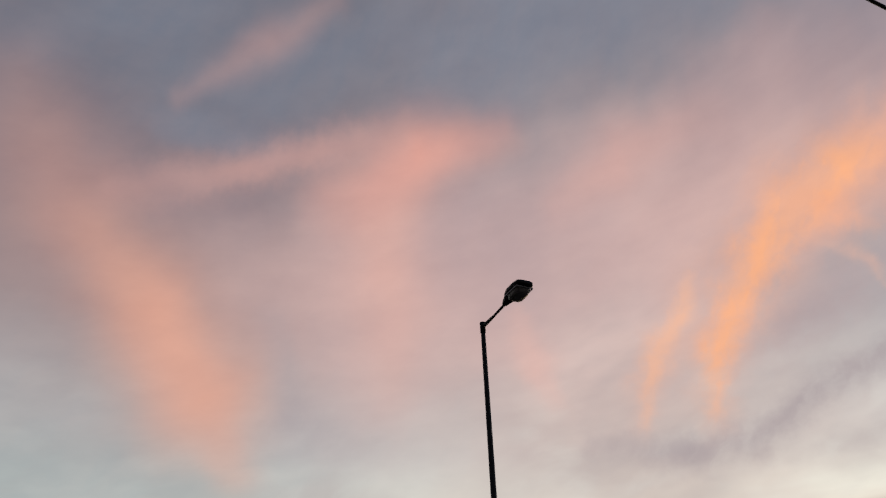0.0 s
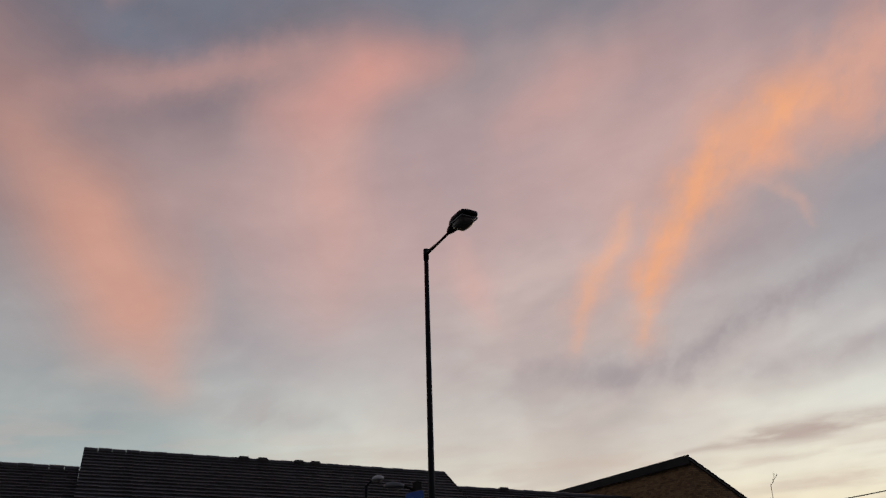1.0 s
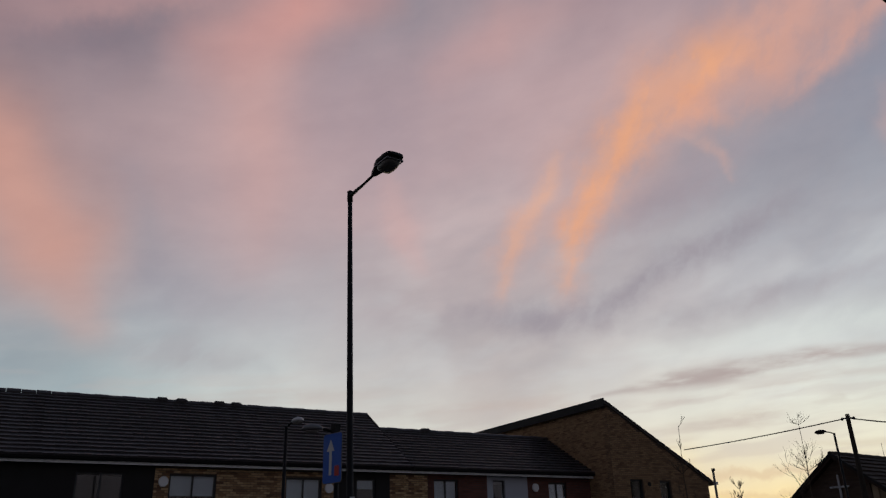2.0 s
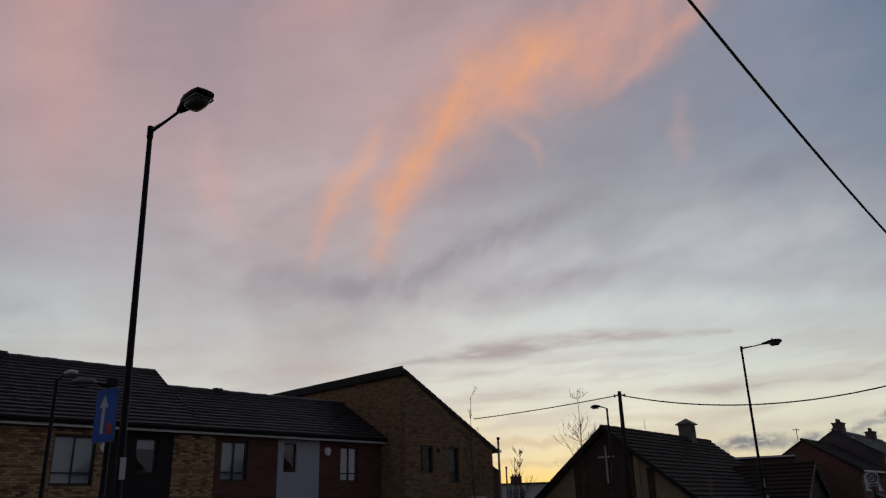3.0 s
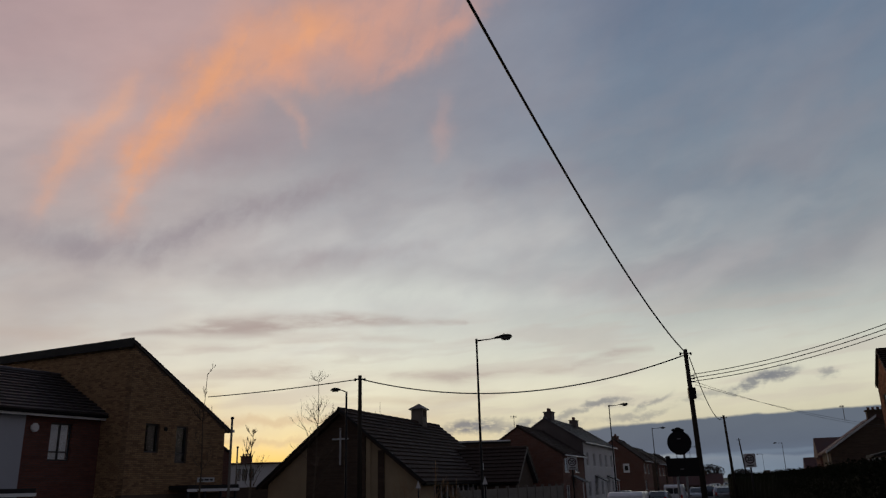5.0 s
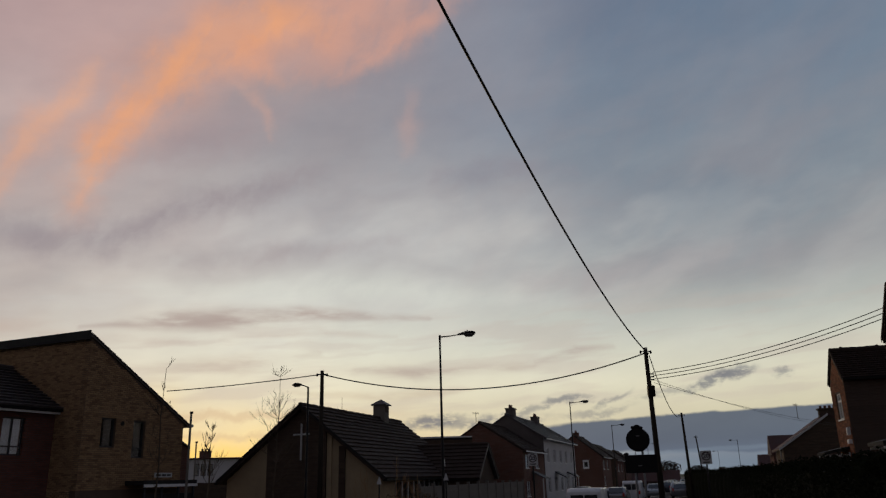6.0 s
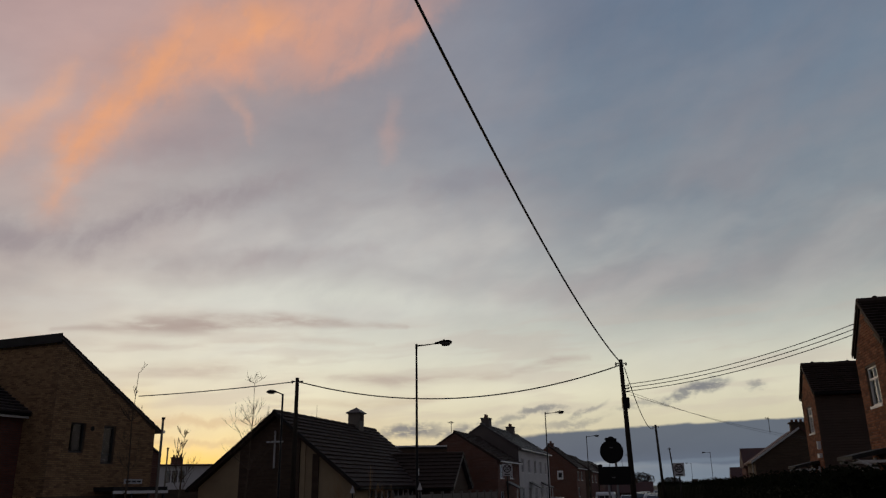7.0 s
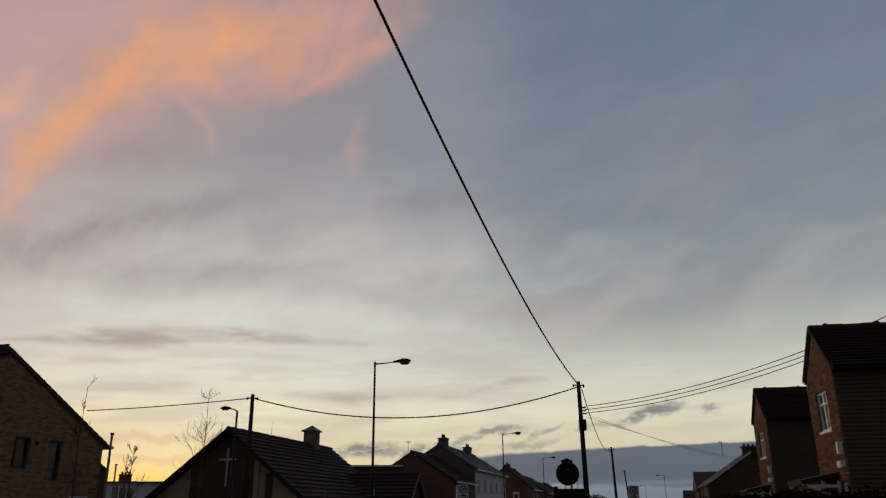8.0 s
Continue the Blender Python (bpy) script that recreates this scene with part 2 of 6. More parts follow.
# lit streaks: veil with a clean lower edge, halo, bright core, side streak, tendrils
for colour, coords, points, cover, spread in (
        ((199, 152, 141), slight, [(-13, 31.0, 3.8), (-4, 33.0, 4.8), (9.5, 40.7, 4.8)], 1.0, 0.85),
        ((204, 156, 141), slight, [(-22, 18.6, 1.8), (-20.6, 23, 2.5), (-17, 28, 3.2), (-12.5, 32, 3.7), (-6, 33.0, 3.6), (1, 33.6, 3.0)], 0.75, 1.2),
        ((198, 157, 147), slight, [(-27.2, 18, 1.2), (-26.2, 21.2, 2.0), (-24.6, 23.9, 2.0), (-21.5, 28.8, 2.2)], 0.5, 1.0),
        ((230, 163, 122), slight, [(-21.9, 19.2, 1.0), (-20.8, 22.6, 1.5), (-18.5, 26.1, 1.8), (-15.8, 29.0, 2.0), (-12.8, 31.4, 2.5), (-8.5, 33.0, 2.8), (-4.5, 33.2, 2.0)], 0.78, 0.95),
        ((222, 157, 127), slight, [(-12, 31.8, 1.8), (-9.4, 30.3, 1.6), (-7.6, 28.8, 0.8)], 0.5, 1.0),
        ((219, 166, 139), slight, [(-27.0, 18.3, 0.6), (-26.2, 21.2, 1.05), (-24.6, 23.9, 1.1), (-22.7, 26, 1.1), (-21.5, 28.4, 0.8)], 0.6, 1.0),
        ((166, 149, 152), slight, [(-6.9, 30.5, 1.3), (-5.2, 30.4, 1.3)], 0.45, 1.0),
        ((210, 163, 146), slight, [(-11.6, 28.6, 0.5), (-9.7, 27.8, 0.6), (-8.6, 26.5, 0.6), (-8.3, 24.8, 0.35)], 0.35, 1.2),
        ((216, 158, 138), slight, [(-3.5, 28.9, 0.7), (-0.2, 30.9, 1.2), (4.2, 33.6, 1.3), (8.5, 35.9, 1.2)], 0.55, 1.0),
        ((198, 160, 152), slight, [(3.1, 28.2, 0.8), (2.8, 26, 1.0), (2.6, 23.8, 0.6)], 0.35, 1.1)):
    sky = stroke(sky, colour, coords, points, cover, spread, soft_torn)
sky = clouds(sky, (152, 131, 138), broad, [(-10, 40, 11, 3.2, 10, 0.5)], 0.9)
# afterglow over the hidden sun, with thin bars of cloud
sky = clouds(sky, (250, 222, 150), broad, [(-13, 1.6, 12, 2.8, 0, 0.7)], 0.9)
sky = clouds(sky, (253, 208, 104), slight, [(-12.6, 0.8, 6, 1.7, 0, 0.95)], 0.8)
sky = clouds(sky, (206, 178, 146), slight, [(-11, 4.6, 9, 0.28, 1, 0.5), (-9, 3.2, 7, 0.22, -1, 0.4)], 0.8)
# low cloud bank with a pale gap under it, and small dark clouds
sky = clouds(sky, (86, 97, 115), calm, [(40, 2.62, 32, 1.55, -0.2, 0.96)], 0.06)
sky = clouds(sky, (100, 112, 131), calm, [(38, 1.0, 28, 1.0, 0.4, 0.7)], 0.5)
sky = clouds(sky, (112, 126, 143), calm, [(36, 0.4, 26, 0.75, 0, 0.8), (24, 1.5, 7, 0.14, 2, 0.6)], 0.6)
sky = clouds(sky, (120, 122, 130), slight, [(24.2, 6.2, 1.7, 0.35, 14, 0.8), (26.2, 6.65, 1.3, 0.42, 4, 0.85), (29.2, 6.4, 0.6, 0.33, 0, 0.6), (14.0, 5.15, 1.9, 0.28, 10, 0.75), (11.0, 4.6, 1.6, 0.25, 20, 0.55), (4.6, 3.9, 2.4, 0.55, 4, 0.9), (9.2, 3.7, 3.0, 0.55, 6, 0.8), (17.4, 5.3, 1.2, 0.24, 20, 0.55), (16.2, 4.3, 2.2, 0.3, 8, 0.5), (21.0, 5.6, 1.6, 0.25, 12, 0.45)], 0.6, puffs)

rough_air = W.noise(W.mapped(calm, (0, 0, 0), (0, 0, radians(10)), (7.0, 3.0, 1)), 1.0, 6.0, 0.58, "2D").outputs[0]
sky = W.mix(1.0, sky, W.ramp(rough_air, [(0.25, (0.955, 0.95, 0.915, 1)), (0.75, (1.05, 1.045, 0.99, 1))]), "MULTIPLY")
sky = W.mix(around, sky, ramps[3])
clear = W.add("ShaderNodeTexSky")
clear.sky_type, clear.sun_disc = "NISHITA", False
clear.sun_elevation, clear.sun_rotation = radians(1.5), radians(-12.5)
clear.air_density, clear.dust_density = 1.0, 1.0
glow = W.add("ShaderNodeBackground", Color=clear.outputs[0], Strength=0.003)
cover = W.add("ShaderNodeBackground", Color=sky, Strength=1.0)
both = W.add("ShaderNodeAddShader", i0=glow.outputs[0], i1=cover.outputs[0])
W.tree.links.new(both.outputs[0], W.add("ShaderNodeOutputWorld").inputs[0])

sun = new("sun", bpy.data.lights.new("sun", "SUN"))
sun.data.energy, sun.data.angle, sun.data.color = 0.25, radians(12), (1.0, 0.72, 0.42)
sun.matrix_world = look((-12.5 * 2, 100, 8), (0, 0, 0))

# ---- materials ----
MATS = {}


def surface(name, colour, rough=0.8, spread=0.25, scale=6.0, metal=0.0, bump=0.15, fine_scale=90.0, spec=0.4):
    """A plain surface with broad staining, fine grain and relief."""
    if name in MATS:
        return MATS[name]
    mat = bpy.data.materials.new(name)
    mat.use_nodes = True
    M = Net(mat.node_tree)
    at = M.add("ShaderNodeTexCoord").outputs["Object"]
    own = M.add("ShaderNodeObjectInfo").outputs["Random"]
    big = M.noise(at, scale, 5.0, 0.6).outputs[0]
    small = M.noise(at, fine_scale, 3.0, 0.6).outputs[0]
    tone = M.math("ADD", M.math("MULTIPLY", big, 0.65), M.math("ADD", M.math("MULTIPLY", small, 0.25), M.math("MULTIPLY", own, 0.1)))
    dark = tuple(c * (1 - spread) for c in colour) + (1,)
    light = tuple(min(1, c * (1 + spread)) for c in colour) + (1,)
    base = M.ramp(tone, [(0.28, dark), (0.72, light)])
    relief = M.add("ShaderNodeBump", Strength=bump, Distance=0.02, Height=small)
    shader = M.add("ShaderNodeBsdfPrincipled", Base_Color=base, Roughness=M.range(big, 0.2, 0.8, max(0.05, rough - 0.1), min(1, rough + 0.1)), Metallic=metal, Normal=relief.outputs[0])
    shader.inputs["Specular IOR Level"].default_value = spec
    M.tree.links.new(shader.outputs[0], M.add("ShaderNodeOutputMaterial").inputs[0])
    MATS[name] = mat
    return mat


def brickwork(name, one, two, mortar, axis="XZ", stain=0.35, patch=0.0, course=0.075):
    """Bricks about 215 by 65 mm in the plane of the wall, with stains and odd dark bricks."""
    if name in MATS:
        return MATS[name]
    mat = bpy.data.materials.new(name)
    mat.use_nodes = True
    M = Net(mat.node_tree)
    at = M.add("ShaderNodeTexCoord").outputs["Object"]
    s = M.add("ShaderNodeSeparateXYZ", i0=at)
    run = M.math("ADD", s.outputs[0], s.outputs[1])
    plane = M.add("ShaderNodeCombineXYZ", i0=run, i1=s.outputs[2], i2=0.0).outputs[0]
    bricks = M.add("ShaderNodeTexBrick", Vector=plane, Color1=(*one, 1), Color2=(*two, 1), Mortar=(*mortar, 1), Scale=1.0)
    bricks.inputs["Mortar Size"].default_value = 0.012
    bricks.inputs["Mortar Smooth"].default_value = 0.3
    bricks.inputs["Bias"].default_value = -0.1
    bricks.inputs["Brick Width"].default_value = 0.225
    bricks.inputs["Row Height"].default_value = course
    rows = M.noise(M.mapped(plane, (0, 0, 0), (0, 0, 0), (1.2, 0.11, 1)), 1.0, 3.0, 0.6, "2D").outputs[0]
    blots = M.noise(at, 0.7, 5.0, 0.65).outputs[0]
    col = M.mix(M.range(rows, 0.35, 0.75, 0.0, stain), bricks.outputs[0], (two[0] * 0.35, two[1] * 0.33, two[2] * 0.33, 1))
    col = M.mix(M.range(blots, 0.45, 0.75, 0.0, 0.35 + patch), col, (one[0] * 0.5, one[1] * 0.45, one[2] * 0.42, 1))
    hgt = M.math("SUBTRACT", M.math("MULTIPLY", M.noise(at, 40.0).outputs[0], 0.3), bricks.outputs[1])
    relief = M.add("ShaderNodeBump", Strength=0.6, Distance=0.012, Height=hgt)
    shader = M.add("ShaderNodeBsdfPrincipled", Base_Color=col, Roughness=0.88, Normal=relief.outputs[0])
    shader.inputs["Specular IOR Level"].default_value = 0.25
    M.tree.links.new(shader.outputs[0], M.add("ShaderNodeOutputMaterial").inputs[0])
    MATS[name] = mat
    return mat


def glazing(name="window_glass", tint=(0.9, 0.94, 0.95)):
    if name in MATS:
        return MATS[name]
    mat = bpy.data.materials.new(name)
    mat.use_nodes = True
    M = Net(mat.node_tree)
    at = M.add("ShaderNodeTexCoord").outputs["Object"]
    ripple = M.add("ShaderNodeBump", Strength=0.04, Distance=0.02, Height=M.noise(at, 1.5, 1.0).outputs[0])
    fres = M.add("ShaderNodeFresnel", IOR=1.55, Normal=ripple.outputs[0]).outputs[0]
    clear_part = M.add("ShaderNodeBsdfTransparent", Color=(*tint, 1))
    gloss = M.add("ShaderNodeBsdfGlossy", Color=(1, 1, 1, 1), Roughness=0.03, Normal=ripple.outputs[0])
    out = M.add("ShaderNodeMixShader", i0=M.math("MINIMUM", M.math("MULTIPLY", fres, 1.1), 1.0), i1=clear_part.outputs[0], i2=gloss.outputs[0])
    M.tree.links.new(out.outputs[0], M.add("ShaderNodeOutputMaterial").inputs[0])
    MATS[name] = mat
    return mat


BUFF = brickwork("buff_brick", (0.54, 0.365, 0.20), (0.29, 0.18, 0.095), (0.085, 0.065, 0.05), patch=0.35, stain=0.5)
BUFF_ROUGH = brickwork("mottled_buff_brick", (0.74, 0.53, 0.28), (0.44, 0.285, 0.15), (0.11, 0.09, 0.065), stain=0.7, patch=0.45)
RED = brickwork("red_brick", (0.19, 0.080, 0.052), (0.15, 0.062, 0.042), (0.20, 0.16, 0.14))
DARKRED = brickwork("dark_red_brick", (0.20, 0.078, 0.056), (0.14, 0.058, 0.044), (0.10, 0.08, 0.075))
ORANGE = brickwork("orange_brick", (0.36, 0.145, 0.066), (0.19, 0.072, 0.038), (0.10, 0.07, 0.055), patch=0.4, stain=0.55)
BROWN = brickwork("brown_brick", (0.105, 0.070, 0.048), (0.075, 0.05, 0.036), (0.07, 0.06, 0.05))
RENDER = surface("beige_render", (0.36, 0.285, 0.18), 0.9, 0.2, 1.2)
WHITE_RENDER = surface("white_render", (0.62, 0.63, 0.64), 0.85, 0.12, 0.8)
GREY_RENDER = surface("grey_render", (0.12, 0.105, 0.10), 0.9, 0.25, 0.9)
TILE = surface("charcoal_roof_tile", (0.055, 0.050, 0.052), 0.5, 0.35, 0.9, bump=0.2, spec=0.55)
TILE_RED = surface("red_roof_tile", (0.075, 0.034, 0.03), 0.75, 0.3, 1.1, bump=0.3)
TILE_BROWN = surface("brown_roof_tile", (0.050, 0.036, 0.030), 0.8, 0.3, 1.1, bump=0.3, spec=0.15)
CLAD = surface("dark_cladding", (0.016, 0.015, 0.015), 0.8, 0.2, 1.5)
PANEL = surface("pale_grey_panel", (0.42, 0.45, 0.5), 0.6, 0.06, 0.6, bump=0.03)
WHITE = surface("white_upvc", (0.78, 0.79, 0.79), 0.4, 0.06, 2.0, bump=0.03)
FRAME = surface("dark_window_frame", (0.03, 0.035, 0.04), 0.4, 0.2, 3.0, bump=0.03)
BLACK = surface("black_painted_steel", (0.008, 0.008, 0.009), 0.55, 0.25, 4.0, metal=0.0, bump=0.06, spec=0.15)
STEEL = surface("galvanised_steel", (0.16, 0.165, 0.17), 0.5, 0.2, 5.0, metal=0.7, bump=0.06)
GREYLAMP = surface("pale_grey_lamp_shell", (0.52, 0.53, 0.54), 0.5, 0.12, 4.0, bump=0.04)
WOOD = surface("tarred_pole_wood", (0.035, 0.03, 0.024), 0.9, 0.35, 3.0, spec=0.1, bump=0.35, fine_scale=30)
CONCRETE = surface("weathered_concrete", (0.17, 0.155, 0.135), 0.9, 0.25, 1.5, bump=0.25)
CABLE = surface("black_cable", (0.012, 0.012, 0.013), 0.6, 0.2, 5.0, bump=0.02)
DARKROOM = surface("dim_room", (0.10, 0.09, 0.08), 0.9, 0.2, 1.0)
BLIND = surface("pale_blind", (0.80, 0.84, 0.9), 0.8, 0.06, 2.0, bump=0.02)
GLASS = glazing()
LENS = surface("clouded_lamp_lens", (0.10, 0.095, 0.09), 0.4, 0.15, 8.0, bump=0.03, spec=0.6)
ASPHALT = surface("asphalt", (0.05, 0.05, 0.052), 0.85, 0.25, 0.6, bump=0.4, fine_scale=60)
PAVING = surface("concrete_paving", (0.13, 0.122, 0.115), 0.9, 0.2, 0.8, bump=0.25)
EARTH = surface("rough_grass_ground", (0.06, 0.07, 0.035), 0.95, 0.4, 0.15, bump=0.5, fine_scale=12)
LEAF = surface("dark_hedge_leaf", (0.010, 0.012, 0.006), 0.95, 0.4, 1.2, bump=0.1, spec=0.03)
DRY_LEAF = surface("dry_shrub_leaf", (0.11, 0.085, 0.04), 0.9, 0.5, 5.0, bump=0.1, spec=0.1)
DRY_TWIG = surface("dry_brown_twig", (0.36, 0.235, 0.125), 0.9, 0.3, 4.0, bump=0.2)
BARK = surface("grey_brown_bark", (0.10, 0.075, 0.05), 0.9, 0.3, 4.0, bump=0.4)
TWIG = surface("far_tree_twigs", (0.032, 0.028, 0.026), 0.9, 0.3, 2.0)
BLUE = surface("blue_sign_face", (0.006, 0.09, 0.46), 0.4, 0.1, 3.0, bump=0.02)
SIGN_WHITE = surface("white_sign_face", (0.56, 0.57, 0.57), 0.45, 0.05, 3.0, bump=0.02)
SIGN_RED = surface("red_sign_paint", (0.45, 0.04, 0.03), 0.45, 0.1, 3.0, bump=0.02)
INK = surface("black_sign_paint", (0.02, 0.02, 0.02), 0.5, 0.1, 3.0, bump=0.02)
CARWHITE = surface("white_car_paint", (0.68, 0.7, 0.72), 0.25, 0.04, 1.0, bump=0.01, spec=0.6)
CARGREY = surface("silver_car_paint", (0.28, 0.29, 0.31), 0.3, 0.05, 1.0, metal=0.5, bump=0.01)
CARDARK = surface("dark_car_paint", (0.03, 0.035, 0.05), 0.25, 0.1, 1.0, bump=0.01, spec=0.6)
CARGLASS = surface("car_window_glass", (0.02, 0.024, 0.028), 0.08, 0.1, 1.0, bump=0.0, spec=0.7)
RUBBER = surface("tyre_rubber", (0.02, 0.02, 0.02), 0.8, 0.2, 5.0)
LEADWHITE = surface("white_painted_brick", (0.7, 0.7, 0.7), 0.7, 0.1, 1.0)


# ---- building helpers ----
def box(bm, x0, x1, y0, y1, z0, z1):
    v = [bm.verts.new(p) for p in ((x0, y0, z0), (x1, y0, z0), (x1, y1, z0), (x0, y1, z0), (x0, y0, z1), (x1, y0, z1), (x1, y1, z1), (x0, y1, z1))]
    for f in ((3, 2, 1, 0), (4, 5, 6, 7), (0, 1, 5, 4), (1, 2, 6, 5), (2, 3, 7, 6), (3, 0, 4, 7)):
        bm.faces.new([v[i] for i in f])
    return v


def prism(bm, outline, a, b, axis=1):
    """A flat outline of (u, v) pushed from a to b along an axis: 0 x (u=y, v=z), 1 y (u=x, v=z), 2 z (u=x, v=y)."""
    def at(u, v, w):
        return ((w, u, v), (u, w, v), (u, v, w))[axis]
    one = [bm.verts.new(at(u, v, a)) for u, v in outline]
    two = [bm.verts.new(at(u, v, b)) for u, v in outline]
    bm.faces.new(one)
    bm.faces.new(two[::-1])
    n = len(outline)
    for i in range(n):
        bm.faces.new((one[i], two[i], two[(i + 1) % n], one[(i + 1) % n]))


def tube(bm, points, radii, sides=8, caps=True):
    """A round rod along points, of one radius or a radius for each."""
    pts = [Vector(p) for p in points]
    if not isinstance(radii, (list, tuple)):
        radii = [radii] * len(pts)
    rings = []
    side = None
    for i, p in enumerate(pts):
        d = (pts[min(i + 1, len(pts) - 1)] - pts[max(i - 1, 0)]).normalized()
        if side is None:
            side = d.orthogonal().normalized()
        side = (side - d * side.dot(d)).normalized()
        other = d.cross(side)
        rings.append([bm.verts.new(p + (side * math.cos(q) + other * math.sin(q)) * radii[i]) for q in [2 * math.pi * k / sides for k in range(sides)]])
    for a, b in zip(rings, rings[1:]):
        for k in range(sides):
            bm.faces.new((a[k], a[(k + 1) % sides], b[(k + 1) % sides], b[k]))
    if caps:
        bm.faces.new(rings[0][::-1])
        bm.faces.new(rings[-1])


def holed(bm, x0, x1, z0, z1, holes, y0, y1, top=None):
    """A wall from y0 to y1 with openings (x0, x1, z0, z1) right through it; top(x) may slope its upper edge."""
    xs = sorted({x0, x1, *[v for h in holes for v in h[:2] if x0 < v < x1]})
    zs = sorted({z0, z1, *[v for h in holes for v in h[2:] if z0 < v < z1]})

    def gone(i, j):
        if not (0 <= i < len(xs) - 1 and 0 <= j < len(zs) - 1):
            return True
        cx, cz = (xs[i] + xs[i + 1]) / 2, (zs[j] + zs[j + 1]) / 2
        return any(h[0] < cx < h[1] and h[2] < cz < h[3] for h in holes)

    def face(*pts):
        bm.faces.new([bm.verts.new(p) for p in pts])

    for i in range(len(xs) - 1):
        for j in range(len(zs) - 1):
            if gone(i, j):
                continue
            a, b, c = xs[i], xs[i + 1], zs[j]
            last = j == len(zs) - 2
            da, db = (top(a), top(b)) if top and last else (zs[j + 1], zs[j + 1])
            face((a, y0, c), (b, y0, c), (b, y0, db), (a, y0, da))
            face((b, y1, c), (a, y1, c), (a, y1, da), (b, y1, db))
            if gone(i - 1, j):
                face((a, y1, c), (a, y0, c), (a, y0, da), (a, y1, da))
            if gone(i + 1, j):
                face((b, y0, c), (b, y1, c), (b, y1, db), (b, y0, db))
            if gone(i, j - 1):
                face((a, y1, c), (b, y1, c), (b, y0, c), (a, y0, c))
            if gone(i, j + 1):
                face((a, y0, da), (b, y0, db), (b, y1, db), (a, y1, da))


def mesh_of(name, bm, material, smooth=False):
    bmesh.ops.recalc_face_normals(bm, faces=bm.faces) if len(bm.faces) < 4000 else None
    data = bpy.data.meshes.new(name)
    bm.to_mesh(data)
    bm.free()
    data.materials.append(material)
    if smooth:
        for p in data.polygons:
            p.use_smooth = True
    return data


def part(name, bm, material, parent=None, label="", smooth=False):
    ob = new(name, mesh_of(name, bm, material, smooth))
    ob.parent = parent
    if label:
        ob["label"] = label
    return ob


def thing(name, m, label, category, group=""):
    ob = new(name)
    ob.empty_display_size = 0.3
    ob.matrix_world = m
    return tagged(ob, label, category, group)


def block(name, parent, material, *dims, label="", bevel=0.0):
    bm = bmesh.new()
    box(bm, *dims)
    if bevel:
        bmesh.ops.bevel(bm, geom=bm.edges[:], offset=bevel, segments=2, affect="EDGES", profile=0.7)
    return part(name, bm, material, parent, label)


def tiled_slope(parent, x0, x1, low, high, count, material, flip=1.0):
    """Courses of roof tiles from the eave low=(y, z) to the ridge high=(y, z), each its own piece, lapped over the one below."""
    rng = random.Random(int(abs(x0 * 31 + x1 * 17 + low[0] * 7)) + count)
    run = Vector((0, high[0] - low[0], high[1] - low[1]))
    step = run / count
    out = Vector((0, -run.z, run.y)).normalized() * (1 if run.y > 0 else -1)
    meshes = []
    tiles = max(2, int(round((x1 - x0) / 0.33)))
    for variant in range(3):
        bm = bmesh.new()
        for i in range(tiles):
            a, b = x0 + (x1 - x0) * i / tiles, x0 + (x1 - x0) * (i + 1) / tiles - 0.006
            lift = 0.075 + rng.uniform(-0.008, 0.01)
            drop = rng.uniform(-0.012, 0.012)
            foot = step * (-0.12 + drop)
            head = step * 1.02
            p = [foot - out * 0.004, foot + out * lift, head + out * 0.004, head - out * 0.01]
            quad = [[bm.verts.new((x, *q[1:])) for q in p] for x in (a, b)]
            for k in range(3):
                bm.faces.new((quad[0][k], quad[1][k], quad[1][k + 1], quad[0][k + 1]))
            bm.faces.new(quad[0][::-1])
            bm.faces.new(quad[1])
        meshes.append(mesh_of("tile_course", bm, material))
    for i in range(count):
        ob = new("tile_course", meshes[i % 3])
        ob.parent = parent
        ob.location = (0, low[0] + step.y * i, low[1] + step.z * i)


